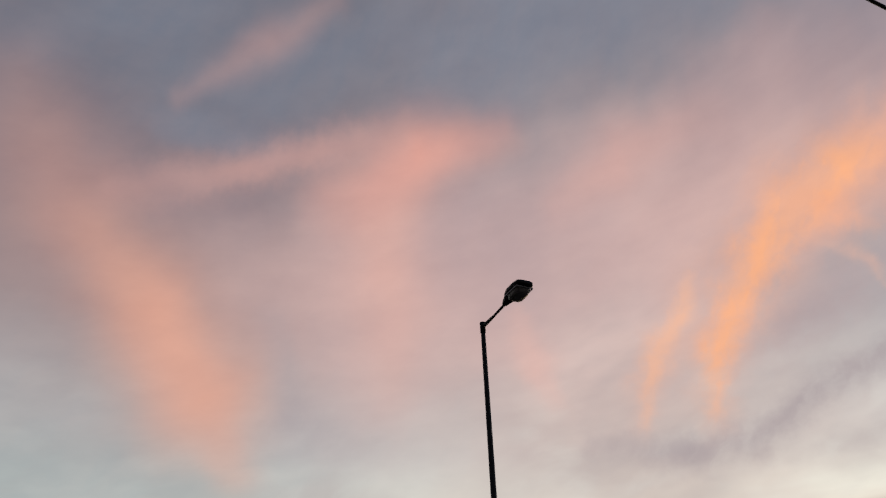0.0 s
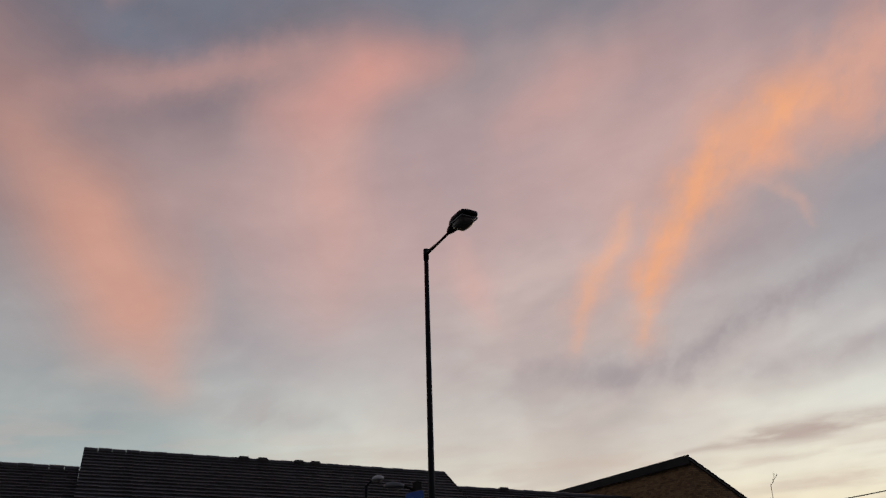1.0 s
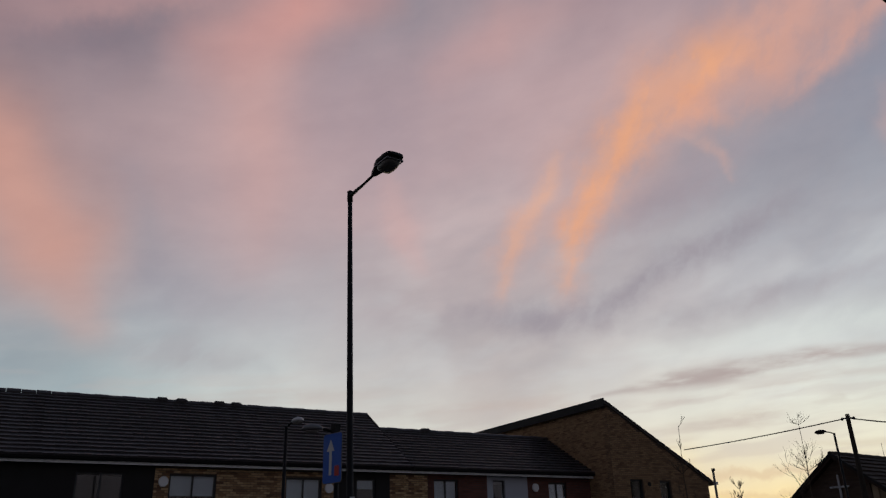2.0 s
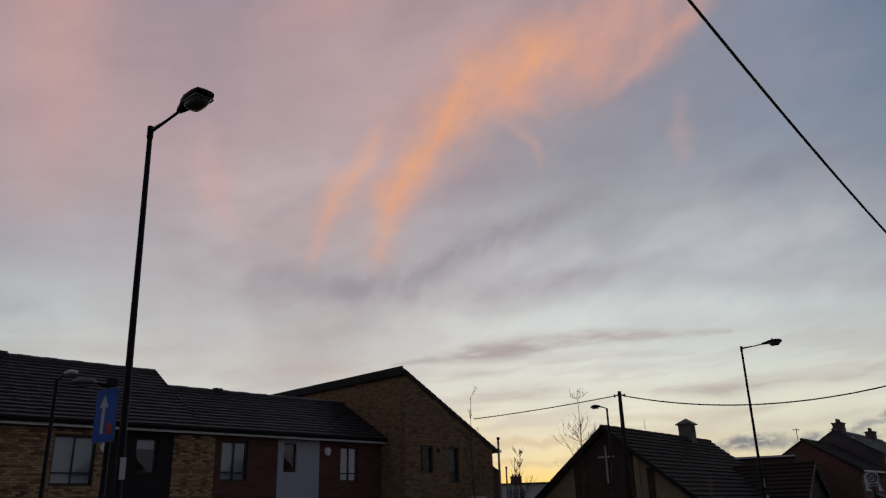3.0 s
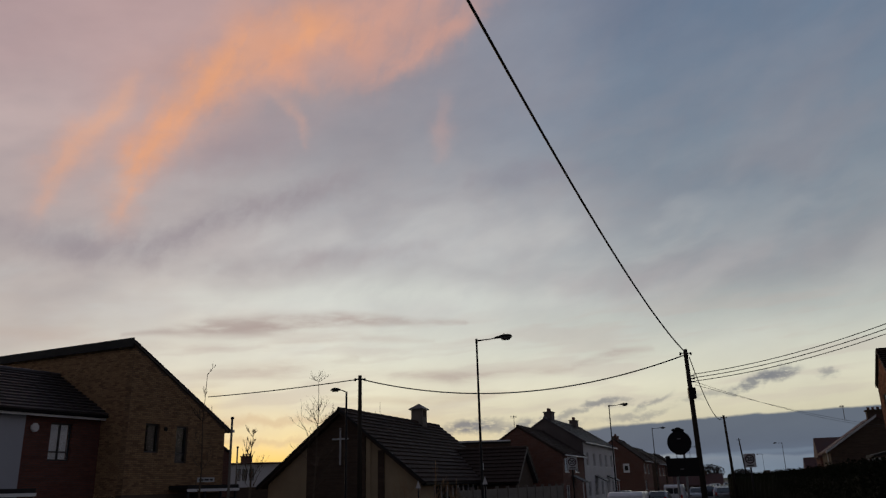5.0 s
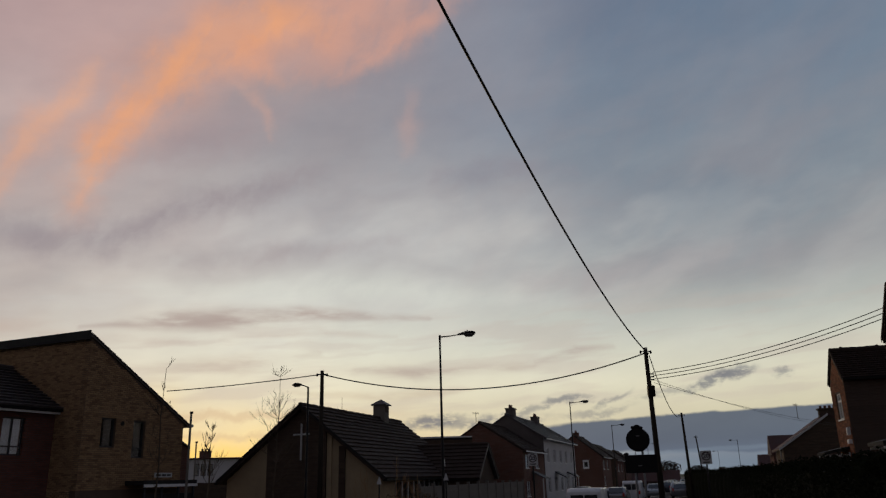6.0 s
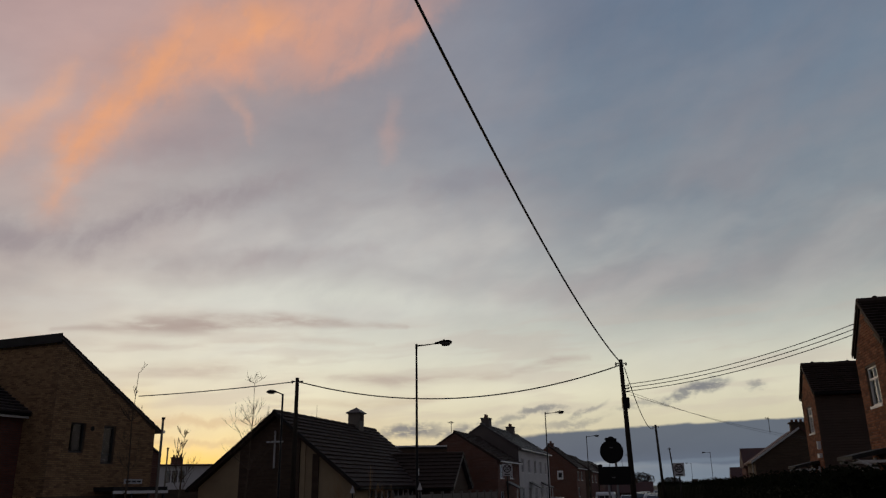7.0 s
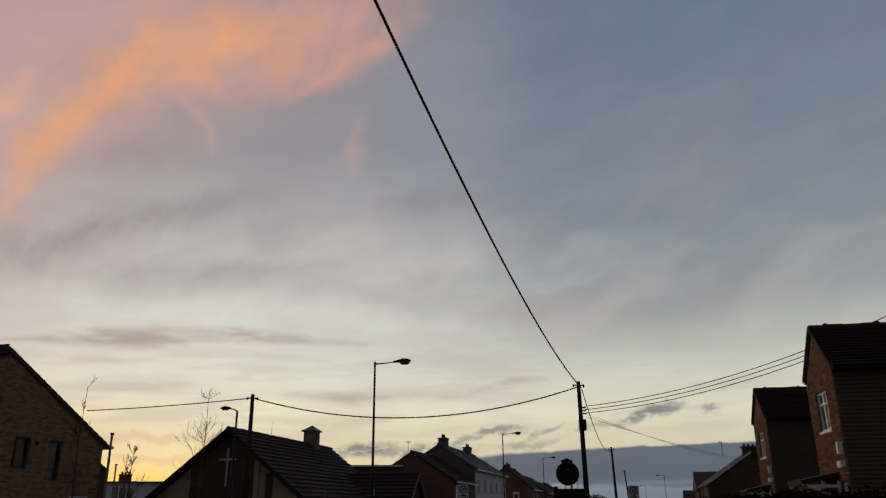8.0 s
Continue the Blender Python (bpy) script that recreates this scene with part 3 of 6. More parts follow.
def window(parent, x0, x1, z0, z1, y, frame, mullions=(), transoms=(), blind=0.0, sill=None, depth=0.07, face=-1, name="window"):
    """A window in a wall whose outer side looks along face*y; frame bars, panes, a sill and, where seen, a blind."""
    bar = 0.05
    lo, hi = (y - depth, y) if face > 0 else (y, y + depth)
    bm = bmesh.new()
    box(bm, x0, x0 + bar, lo, hi, z0, z1)
    box(bm, x1 - bar, x1, lo, hi, z0, z1)
    box(bm, x0 + bar, x1 - bar, lo, hi, z0, z0 + bar)
    box(bm, x0 + bar, x1 - bar, lo, hi, z1 - bar, z1)
    cols = [x0 + bar] + [x for m in mullions for x in (m - bar / 2, m + bar / 2)] + [x1 - bar]
    rows = [z0 + bar] + [z for t in transoms for z in (t - bar / 2, t + bar / 2)] + [z1 - bar]
    for m in mullions:
        box(bm, m - bar / 2, m + bar / 2, lo, hi, z0 + bar, z1 - bar)
    for t in transoms:
        for a, b in zip(cols[::2], cols[1::2]):
            box(bm, a, b, lo, hi, t - bar / 2, t + bar / 2)
    ob = part(name, bm, frame, parent)
    mid = (lo + hi) / 2
    for a, b in zip(cols[::2], cols[1::2]):
        for c, d in zip(rows[::2], rows[1::2]):
            pane = block("pane", ob, GLASS, a, b, mid - 0.006, mid + 0.006, c, d)
            pane.visible_shadow = False
    back = mid - face * 0.09
    if blind:
        block("blind", ob, BLIND, x0 + bar, x1 - bar, min(back, back - face * 0.01), max(back, back - face * 0.01), z1 - (z1 - z0) * blind, z1 - 0.02, label="pale roller blind half drawn")
    if sill:
        a, b = (y - 0.02, y + 0.09) if face > 0 else (y - 0.09, y + 0.02)
        block("sill", ob, sill, x0 - 0.04, x1 + 0.04, a, b, z0 - 0.07, z0 - 0.003)
    return ob


def brick_coat(name, tones, dark):
    """Single bricks, each of its own tone: pale, middling or burnt."""
    mats = []
    for which in ("Object", "Island"):
        mat = bpy.data.materials.new(name)
        mat.use_nodes = True
        M = Net(mat.node_tree)
        own = M.add("ShaderNodeObjectInfo").outputs["Random"] if which == "Object" else M.add("ShaderNodeNewGeometry").outputs["Random Per Island"]
        at = M.add("ShaderNodeTexCoord").outputs["Object"]
        cast = M.noise(at, 0.9, 4.0, 0.6).outputs[0]
        pick = M.math("ADD", M.math("MULTIPLY", own, 0.8), M.math("MULTIPLY", cast, 0.2))
        col = M.ramp(pick, [(0.12 + 0.66 * i / (len(tones) - 1), (*c, 1)) for i, c in enumerate(tones)])
        col = M.mix(M.range(M.noise(at, 26.0, 4.0, 0.6).outputs[0], 0.4, 0.75, 0.0, 0.5), col, (*dark, 1))
        relief = M.add("ShaderNodeBump", Strength=0.5, Distance=0.01, Height=M.noise(at, 60.0, 3.0).outputs[0])
        shader = M.add("ShaderNodeBsdfPrincipled", Base_Color=col, Roughness=0.9, Normal=relief.outputs[0])
        shader.inputs["Specular IOR Level"].default_value = 0.2
        M.tree.links.new(shader.outputs[0], M.add("ShaderNodeOutputMaterial").inputs[0])
        mats.append(mat)
    return mats


BUFF_BRICK = brick_coat("buff_brick_face", [(0.20, 0.122, 0.068), (0.29, 0.182, 0.10), (0.34, 0.22, 0.12), (0.40, 0.265, 0.145)], (0.15, 0.095, 0.055))
MOTTLED_BRICK = brick_coat("mottled_brick_face", [(0.18, 0.108, 0.064), (0.34, 0.21, 0.11), (0.48, 0.32, 0.175), (0.60, 0.42, 0.235)], (0.17, 0.11, 0.065))
ORANGE_BRICK = brick_coat("orange_brick_face", [(0.15, 0.062, 0.034), (0.21, 0.084, 0.043), (0.27, 0.11, 0.056), (0.32, 0.135, 0.07)], (0.12, 0.05, 0.03))
MORTAR = surface("dirty_mortar", (0.12, 0.088, 0.062), 0.95, 0.25, 2.0, bump=0.2)


def brick_course_wall(parent, coat, x0, x1, z0, z1, holes, y, stretch, top=None, side=-1, axis=0, seed=1):
    """Laid bricks in front of a wall face at y, in half bond. Those in stretch (x0, x1, z0, z1) are pieces of their own, the rest one joined part.
    axis 0: the wall runs along x and looks along side*y; axis 1: it runs along y and looks along side*x."""
    rng = random.Random(seed)
    long, high, joint = 0.225, 0.075, 0.011
    verts, faces, shared = [], [], {}
    quads = ((0, 1, 2, 3), (0, 4, 5, 1), (1, 5, 6, 2), (2, 6, 7, 3), (3, 7, 4, 0))

    def corners(wide, proud):
        w, h = wide / 2, (high - joint) / 2
        front = [(-w + 0.004, proud * side, -h + 0.004), (w - 0.004, proud * side, -h + 0.004), (w - 0.004, proud * side, h - 0.004), (-w + 0.004, proud * side, h - 0.004)]
        back = [(-w, 0, -h), (w, 0, -h), (w, 0, h), (-w, 0, h)]
        return [(b, a, c) if axis else (a, b, c) for a, b, c in front + back]

    count = 0
    for row in range(int((z1 - z0) / high)):
        zc = z0 + (row + 0.5) * high
        spans = [(x0, x1)]
        for h in holes:
            if h[2] - high / 2 < zc < h[3] + high / 2:
                spans = [p for a, b in spans for p in ((a, min(b, h[0])), (max(a, h[1]), b)) if p[1] - p[0] > 0.03]
        for a, b in spans:
            k = math.floor((a - x0) / long) - 1
            while True:
                p = x0 + (k + (0.5 if row % 2 else 0.0)) * long
                k += 1
                if p >= b:
                    break
                lo, hi = max(p, a), min(p + long, b)
                if hi - lo < 0.04 or (top and zc + high * 0.6 > min(top(lo), top(hi))):
                    continue
                wide, xc = round(hi - lo - joint, 3), (lo + hi) / 2
                proud = rng.choice((0.010, 0.012, 0.015))
                at = (y, xc, zc) if axis else (xc, y, zc)
                if stretch[0] <= xc <= stretch[1] and stretch[2] <= zc <= stretch[3] and count < 300:
                    count += 1
                    if (wide, proud) not in shared:
                        data = bpy.data.meshes.new("brick")
                        data.from_pydata(corners(wide, proud), [], quads)
                        data.materials.append(coat[0])
                        shared[wide, proud] = data
                    ob = new("brick", shared[wide, proud])
                    ob.parent, ob.location = parent, at
                else:
                    n = len(verts)
                    verts += [tuple(c + d for c, d in zip(v, at)) for v in corners(wide, proud)]
                    faces += [tuple(n + i for i in f) for f in quads]
    data = bpy.data.meshes.new("brickwork")
    data.from_pydata(verts, [], faces)
    data.materials.append(coat[1])
    rest = new("brickwork", data)
    rest.parent = parent
    tagged(rest, kind="stuff")


# ---- ground, road and pavements ----
ROAD = pose(2.63, 31.12, 0, 0, 0, 66.87)  # local x runs up the road from a lamp column, y to the left of it


def sheet(name, material, m, outline, z, label, category, thick=0.0):
    bm = bmesh.new()
    if thick:
        prism(bm, outline, z - thick, z, 2)
    else:
        bm.faces.new([bm.verts.new((x, y, z)) for x, y in outline])
    ob = new(name, mesh_of(name, bm, material))
    ob.matrix_world = m
    return tagged(ob, label, category, kind="structure")


sheet("ground", EARTH, Matrix.Identity(4), [(-1500, -1500), (1500, -1500), (1500, 1500), (-1500, 1500)], -0.13, "dull green-brown rough ground round the street", "ground")
sheet("road", ASPHALT, ROAD, [(-42, -7.4), (420, -7.4), (420, -1.4), (-42, -1.4)], -0.12, "dark worn asphalt street surface", "road", 0.05)
sheet("pavement_left", PAVING, ROAD, [(-42, -1.25), (420, -1.25), (420, 4.4), (-42, 4.4)], 0.0, "grey concrete pavement along the houses", "pavement", 0.14)
sheet("pavement_right", PAVING, ROAD, [(-42, -11.2), (420, -11.2), (420, -7.55), (-42, -7.55)], 0.0, "grey concrete pavement beside the hedge", "pavement", 0.14)
sheet("kerb_left", CONCRETE, ROAD, [(-42, -1.4), (420, -1.4), (420, -1.25), (-42, -1.25)], 0.005, "pale concrete kerb stones", "kerb", 0.14)
sheet("kerb_right", CONCRETE, ROAD, [(-42, -7.55), (420, -7.55), (420, -7.4), (-42, -7.4)], 0.005, "pale concrete kerb stones", "kerb", 0.14)
sheet("forecourt", PAVING, pose(-21.19, 14.52, 0, 0, 0, 62.03), [(-15, -6), (26, -6), (26, -0.02), (-15, -0.02)], -0.06, "grey paved strip before the terrace", "pavement", 0.05)


# ---- terrace across the road ----
TERRACE = pose(-21.19, 14.52, 0, 0, 0, 62.03)


def ridge_row(roof, x0, x1, y, z, material, vents=()):
    """Half-round ridge tiles with a few raised vent tiles."""
    count = max(1, int((x1 - x0) / 0.45))
    bm = bmesh.new()
    tube(bm, [(0, 0, 0), ((x1 - x0) / count - 0.012, 0, 0)], 0.11, 8)
    data = mesh_of("ridge_tile", bm, material)
    for i in range(count):
        ob = new("ridge_tile", data)
        ob.parent = roof
        ob.location = (x0 + (x1 - x0) * i / count, y, z + 0.012 * (i % 2))
    for v in vents:
        bm = bmesh.new()
        box(bm, v - 0.2, v + 0.2, y - 0.16, y + 0.16, z + 0.02, z + 0.155)
        bmesh.ops.bevel(bm, geom=bm.edges[:], offset=0.04, segments=2, affect="EDGES")
        part("ridge_vent", bm, material, roof, "raised dark ridge vent tile")


def pitched_roof(parent, x0, x1, low, high, back, count, material, vents=(), over=0.0):
    """A gabled roof along x: solid body, tile courses on the seen slope, ridge tiles."""
    bm = bmesh.new()
    (y0, z0), (y1, z1), (y2, z2) = low, high, back
    prism(bm, [(y0, z0), (y1, z1), (y2, z2), (y2 - 0.15, z2 - 0.12), (y1, z1 - 0.22), (y0 + 0.15, z0 - 0.10)], x0 + 0.02, x1 - 0.02, 0)
    roof = part("roof", bm, material, parent)
    tiled_slope(roof, x0, x1, (y0, z0 + 0.01), (y1, z1 + 0.01), count, material)
    ridge_row(roof, x0, x1, y1, z1 + 0.03, material, vents)
    return roof


def eaves(parent, x0, x1, y, z):
    block("fascia", parent, WHITE, x0, x1, y, y + 0.03, z - 0.085, z + 0.05, label="white fascia board under the gutter")
    bm = bmesh.new()
    prism(bm, [(y - 0.12, z + 0.10), (y - 0.11, z + 0.03), (y - 0.06, z - 0.005), (y - 0.012, z + 0.03), (y - 0.002, z + 0.10)], x0, x1, 0)
    part("gutter", bm, BLACK, parent, "black half-round gutter")
    block("soffit", parent, CLAD, x0, x1, y + 0.03, 0.0, z - 0.06, z - 0.03)


def alarm_box(parent, x, z, y=-0.001):
    bm = bmesh.new()
    prism(bm, [(x + 0.16 * math.cos(a), z + 0.17 * math.sin(a)) for a in [math.pi * 2 * k / 8 + 0.39 for k in range(8)]], y - 0.09, y, 1)
    bmesh.ops.bevel(bm, geom=bm.edges[:], offset=0.015, segments=1, affect="EDGES")
    part("alarm_box", bm, WHITE, parent, "white octagonal alarm box")


MOTTLED_WALLS = []


def terrace_house(name, x0, x1, zones, depth, ridge, count, label, vents=()):
    """zones: (x0, x1, brick, windows); a window is (x0, x1, z0, z1, mullions, transoms, blind, sill)."""
    house = thing(name, TERRACE, label, "house", "terrace houses")
    for a, b, material, wins in zones:
        bm = bmesh.new()
        holed(bm, a, b, -0.1, 5.2, [w[:4] for w in wins], 0.0, 0.28)
        wall = part("wall", bm, MORTAR if material is BUFF_ROUGH else material, house)
        if material is BUFF_ROUGH:
            MOTTLED_WALLS.append((wall, (a, b), [w[:4] for w in wins], (3.5, 5.7, 2.3, 5.2) if (a, b) == (1.49, 7.48) else (0, 0, 0, 0)))
        for w in wins:
            window(house, *w[:4], 0.08, FRAME, *w[4:7], sill=w[7])
    back = 2 * depth
    block("rear_wall", house, BUFF, x0, x1, back - 0.28, back, -0.1, 5.2)
    for x in (x0, x1 - 0.25):
        bm = bmesh.new()
        prism(bm, [(0.285, -0.1), (back - 0.285, -0.1), (back - 0.285, 5.2), (depth, ridge - 0.3), (0.285, 5.2)], x + 0.003, x + 0.247, 0)
        part("side_wall", bm, BUFF, house)
    block("upper_floor", house, DARKROOM, x0 + 0.26, x1 - 0.26, 0.29, back - 0.29, 2.6, 2.75)
    block("ceiling_board", house, DARKROOM, x0 + 0.26, x1 - 0.26, 0.29, back - 0.29, 5.05, 5.15)
    block("partition", house, DARKROOM, x0 + 0.26, x1 - 0.26, 2.4, 2.5, 2.76, 5.04)
    pitched_roof(house, x0, x1, (-0.34, 5.31), (depth, ridge), (back + 0.34, 5.31), count, TILE, vents)
    eaves(house, x0, x1, -0.27, 5.2)
    bm = bmesh.new()
    prism(bm, [(-0.42, 5.32), (depth, ridge + 0.10), (depth, ridge - 0.12), (-0.40, 5.18)], x1 + 0.003, x1 + 0.045, 0)
    part("verge", bm, CLAD, house, "dark verge strip at the roof's end")
    return house


tall = terrace_house("terrace_house", -3.40, 10.40, [
    (-3.40, 1.49, CLAD, [(-0.75, 0.60, 3.85, 4.90, (-0.05,), (), 0.0, None)]),
    (1.49, 7.48, BUFF_ROUGH, [(1.95, 3.41, 3.38, 4.90, (2.68,), (3.72,), 0.42, None), (5.74, 7.03, 3.38, 4.88, (6.38,), (3.75,), 0.95, None)]),
    (7.48, 9.63, CLAD, [(8.33, 9.08, 3.78, 4.90, (), (), 0.3, None)]),
    (9.63, 10.40, BUFF_ROUGH, []),
], 3.70, 7.80, 17, "tall terrace house of mottled buff brick, dark cladding and charcoal tiles", (2.1, 2.8, 4.2, 4.85))
alarm_box(tall, 1.76, 4.66)
low = terrace_house("terrace_house", 10.40, 19.0, [
    (10.40, 11.21, BUFF_ROUGH, []),
    (11.21, 13.83, DARKRED, [(11.47, 12.54, 3.55, 4.94, (12.0,), (3.85,), 0.95, None)]),
    (13.83, 15.76, PANEL, [(14.10, 14.68, 3.90, 4.97, (), (), 0.0, None)]),
    (15.76, 19.0, DARKRED, [(16.81, 17.73, 3.58, 4.93, (17.27,), (3.9,), 0.95, None)]),
], 2.70, 7.08, 13, "low terrace house of dark red brick with a pale grey panel", (12.6,))
alarm_box(low, 16.12, 4.72)
block("porch_roof", low, CLAD, 13.95, 15.75, -1.0, -0.004, 2.46, 2.62, label="dark flat porch roof with white edge")
block("porch_edge", low, WHITE, 13.93, 15.77, -1.03, -1.003, 2.36, 2.47, label="white edge board of the porch")
for x in (14.0, 15.62):
    block("porch_post", low, FRAME, x, x + 0.08, -0.95, -0.87, -0.1, 2.46)
alarm_box(tall, 7.28, 4.55)
terrace_house("terrace_house", -14.0, -3.40, [(-14.0, -3.40, BUFF_ROUGH, [])], 2.70, 6.96, 13, "low end house of the terrace, buff brick, charcoal tiles")

# corner house with one high side and a roof falling to the far side
CORNER = pose(-10.99, 30.62, 0, 0, 0, 62.03)
corner = thing("corner_house", CORNER, "tall buff brick house with a single steep dark roof slope", "house")


def corner_top(x):
    return 8.10 - x * (8.10 - 5.05) / 5.46


CORNER_WINDOWS = [(0.90, 1.62, 3.90, 5.00), (2.55, 3.20, 3.52, 4.96)]
bm = bmesh.new()
holed(bm, 0.0, 5.46, -0.1, 5.04, CORNER_WINDOWS, 0.0, 0.3)
prism(bm, [(0, 5.041), (5.46, 5.041), (5.46, 5.045), (0, 8.0)], 0.0, 0.3, 1)
corner_front = part("front_wall", bm, MORTAR, corner, "banded buff brick gable wall")
corner_side = block("side_wall", corner, BUFF, 0.003, 0.3, 0.303, 11.1, -0.1, 7.98, label="buff brick side wall with scattered dark bricks")
block("far_wall", corner, RED, 5.16, 5.46, 0.303, 11.1, -0.1, 5.0)
block("rear_wall", corner, BUFF, 0.3, 5.16, 10.8, 11.1, -0.1, 5.0)
block("upper_floor", corner, DARKROOM, 0.31, 5.15, 0.31, 10.79, 2.6, 2.8)
block("partition", corner, DARKROOM, 0.31, 5.15, 2.6, 2.7, 2.81, 5.2)
bm = bmesh.new()
prism(bm, [(-0.14, 8.07), (-0.14, 8.16), (5.80, 4.93), (5.80, 4.84)], -0.07, 11.25, 1)
roof = part("roof", bm, TILE, corner)
for i in range(19):
    x = -0.10 + i * 0.315
    bm = bmesh.new()
    z = 8.165 - (x + 0.14) * (8.16 - 4.93) / 5.94
    prism(bm, [(x, z - 0.005), (x, z + 0.02), (x + 0.325, z - 0.135), (x + 0.325, z - 0.178)], -0.11, 11.25, 1)
    part("tile_course", bm, TILE, roof)
block("verge_board", corner, CLAD, -0.20, -0.145, -0.11, 11.25, 7.90, 8.25, label="deep dark fascia along the high edge")
block("gutter", corner, WHITE, 5.80, 5.93, -0.16, 11.2, 4.86, 4.98, label="white gutter at the low eave")
window(corner, *CORNER_WINDOWS[0], 0.1, FRAME, (), (), 0.9, None)
window(corner, *CORNER_WINDOWS[1], 0.1, FRAME, (), (3.88,), 0.92, None)
bm = bmesh.new()
tube(bm, [(1.93, -0.05, 4.82), (1.93, 0.0, 4.82)], 0.09, 10)
part("vent", bm, BLACK, corner, "round black wall vent")
canopy = block("porch_roof", corner, CLAD, 2.36, 5.40, -1.0, -0.004, 2.46, 2.62, label="dark flat porch roof with white edge")
block("porch_edge", corner, WHITE, 2.34, 5.42, -1.03, -1.003, 2.36, 2.47, label="white edge board of the porch")
for x in (2.45, 3.4, 4.35, 5.25):
    block("porch_post", corner, FRAME, x, x + 0.08, -0.95, -0.87, -0.1, 2.46)
block("porch_screen", corner, CLAD, 2.54, 5.24, -0.93, -0.90, -0.1, 2.1)
plate = block("street_name_plate", corner, SIGN_WHITE, 3.92, 4.95, -0.03, -0.004, 2.74, 2.93, label="white street name plate")
for a, b in ((4.0, 4.28), (4.34, 4.6), (4.65, 4.86)):
    block("lettering_bar", plate, INK, a, b, -0.034, -0.031, 2.80, 2.87)
wing = thing("rear_wing", CORNER, "dark red brick wing behind the corner house", "house")
bm = bmesh.new()
prism(bm, [(5.48, -0.1), (6.65, -0.1), (6.65, 4.0), (5.48, 4.55)], 0.7, 5.0, 1)
part("wall", bm, RED, wing)
bm = bmesh.new()
prism(bm, [(5.48, 4.56), (6.72, 3.98), (6.72, 4.06), (5.48, 4.64)], 0.62, 5.1, 1)
part("roof", bm, TILE, wing)


# ---- street lamps ----
def street_lamp(m, height=8.0, arm=1.48, label="tall black street lamp with an angled head", plates=True):
    """A tapered column with a door, a short raking arm along -y and a cobra head with a clouded bowl."""
    lamp = thing("street_lamp", m, label, "street lamp", "street lamps")
    bm = bmesh.new()
    tube(bm, [(0, 0, -0.12), (0, 0, 1.5), (0, 0, 1.56), (0, 0, height)], [0.084, 0.084, 0.058, 0.038], 12)
    part("column", bm, BLACK, lamp, smooth=True)
    bm = bmesh.new()
    tube(bm, [(0, 0, height - 0.14), (0, 0, height + 0.05)], [0.048, 0.048], 12)
    part("cap", bm, BLACK, lamp, smooth=True)
    bm = bmesh.new()
    tube(bm, [(0, -0.02, height - 0.03), (0, -arm * 0.3, height - 0.02), (0, -arm * 0.56, height + 0.01)], [0.034, 0.022, 0.022], 8)
    part("arm", bm, BLACK, lamp, smooth=True)
    bm = bmesh.new()
    stations = [(0.53, 0.04, 0.03), (0.57, 0.062, 0.045), (0.63, 0.085, 0.055), (0.69, 0.13, 0.07), (0.77, 0.16, 0.085), (0.91, 0.16, 0.08), (0.98, 0.148, 0.06), (1.01, 0.12, 0.035)]
    rings = []
    for s, wide, tall_by in stations:
        y, z = -arm * s, height + 0.015 + (s - 0.5) * 0.06
        ring = []
        for k in range(16):
            c, n = math.cos(math.pi * k / 8), math.sin(math.pi * k / 8)
            c, n = math.copysign(abs(c) ** 0.55, c), math.copysign(abs(n) ** 0.55, n)
            ring.append((wide * c, y, z + (tall_by if n > 0 else 0.035) * n))
        rings.append([bm.verts.new(p) for p in ring])
    for a, b in zip(rings, rings[1:]):
        for k in range(16):
            bm.faces.new((a[k], a[(k + 1) % 16], b[(k + 1) % 16], b[k]))
    bm.faces.new(rings[0])
    bm.faces.new(rings[-1][::-1])
    head = part("lamp_head", bm, BLACK, lamp, smooth=True)
    bm = bmesh.new()
    rings = []
    for drop, size in ((0.0, 1.0), (0.06, 0.93), (0.10, 0.74), (0.105, 0.4)):
        ring = []
        for k in range(16):
            c, n = math.cos(math.pi * k / 8), math.sin(math.pi * k / 8)
            c, n = math.copysign(abs(c) ** 0.5, c), math.copysign(abs(n) ** 0.5, n)
            ring.append(bm.verts.new((0.138 * size * c, -arm * (0.842 + 0.13 * size * n), height - drop)))
        rings.append(ring)
    for a, b in zip(rings, rings[1:]):
        for k in range(16):
            bm.faces.new((a[k], a[(k + 1) % 16], b[(k + 1) % 16], b[k]))
    bm.faces.new(rings[-1])
    part("bowl", bm, LENS, head, "clouded grey lamp bowl", smooth=True)
    bm = bmesh.new()
    for y0, y1 in ((0.70, 0.715), (0.968, 0.983)):
        box(bm, -0.145, 0.145, -arm * y1, -arm * y0, height - 0.022, height - 0.002)
    for x in (-0.152, 0.139):
        box(bm, x, x + 0.013, -arm * 0.967, -arm * 0.716, height - 0.022, height - 0.002)
    part("bowl_rim", bm, STEEL, head, "grey clip rim round the bowl")
    bm = bmesh.new()
    tube(bm, [(0.0, -arm * 0.80, height + 0.12), (0.0, -arm * 0.80, height + 0.165)], 0.03, 8)
    part("photocell", bm, BLACK, head)
    bm = bmesh.new()
    box(bm, -0.04, 0.04, -0.094, -0.086, 0.5, 1.1)
    part("column_door", bm, BLACK, lamp)
    return lamp


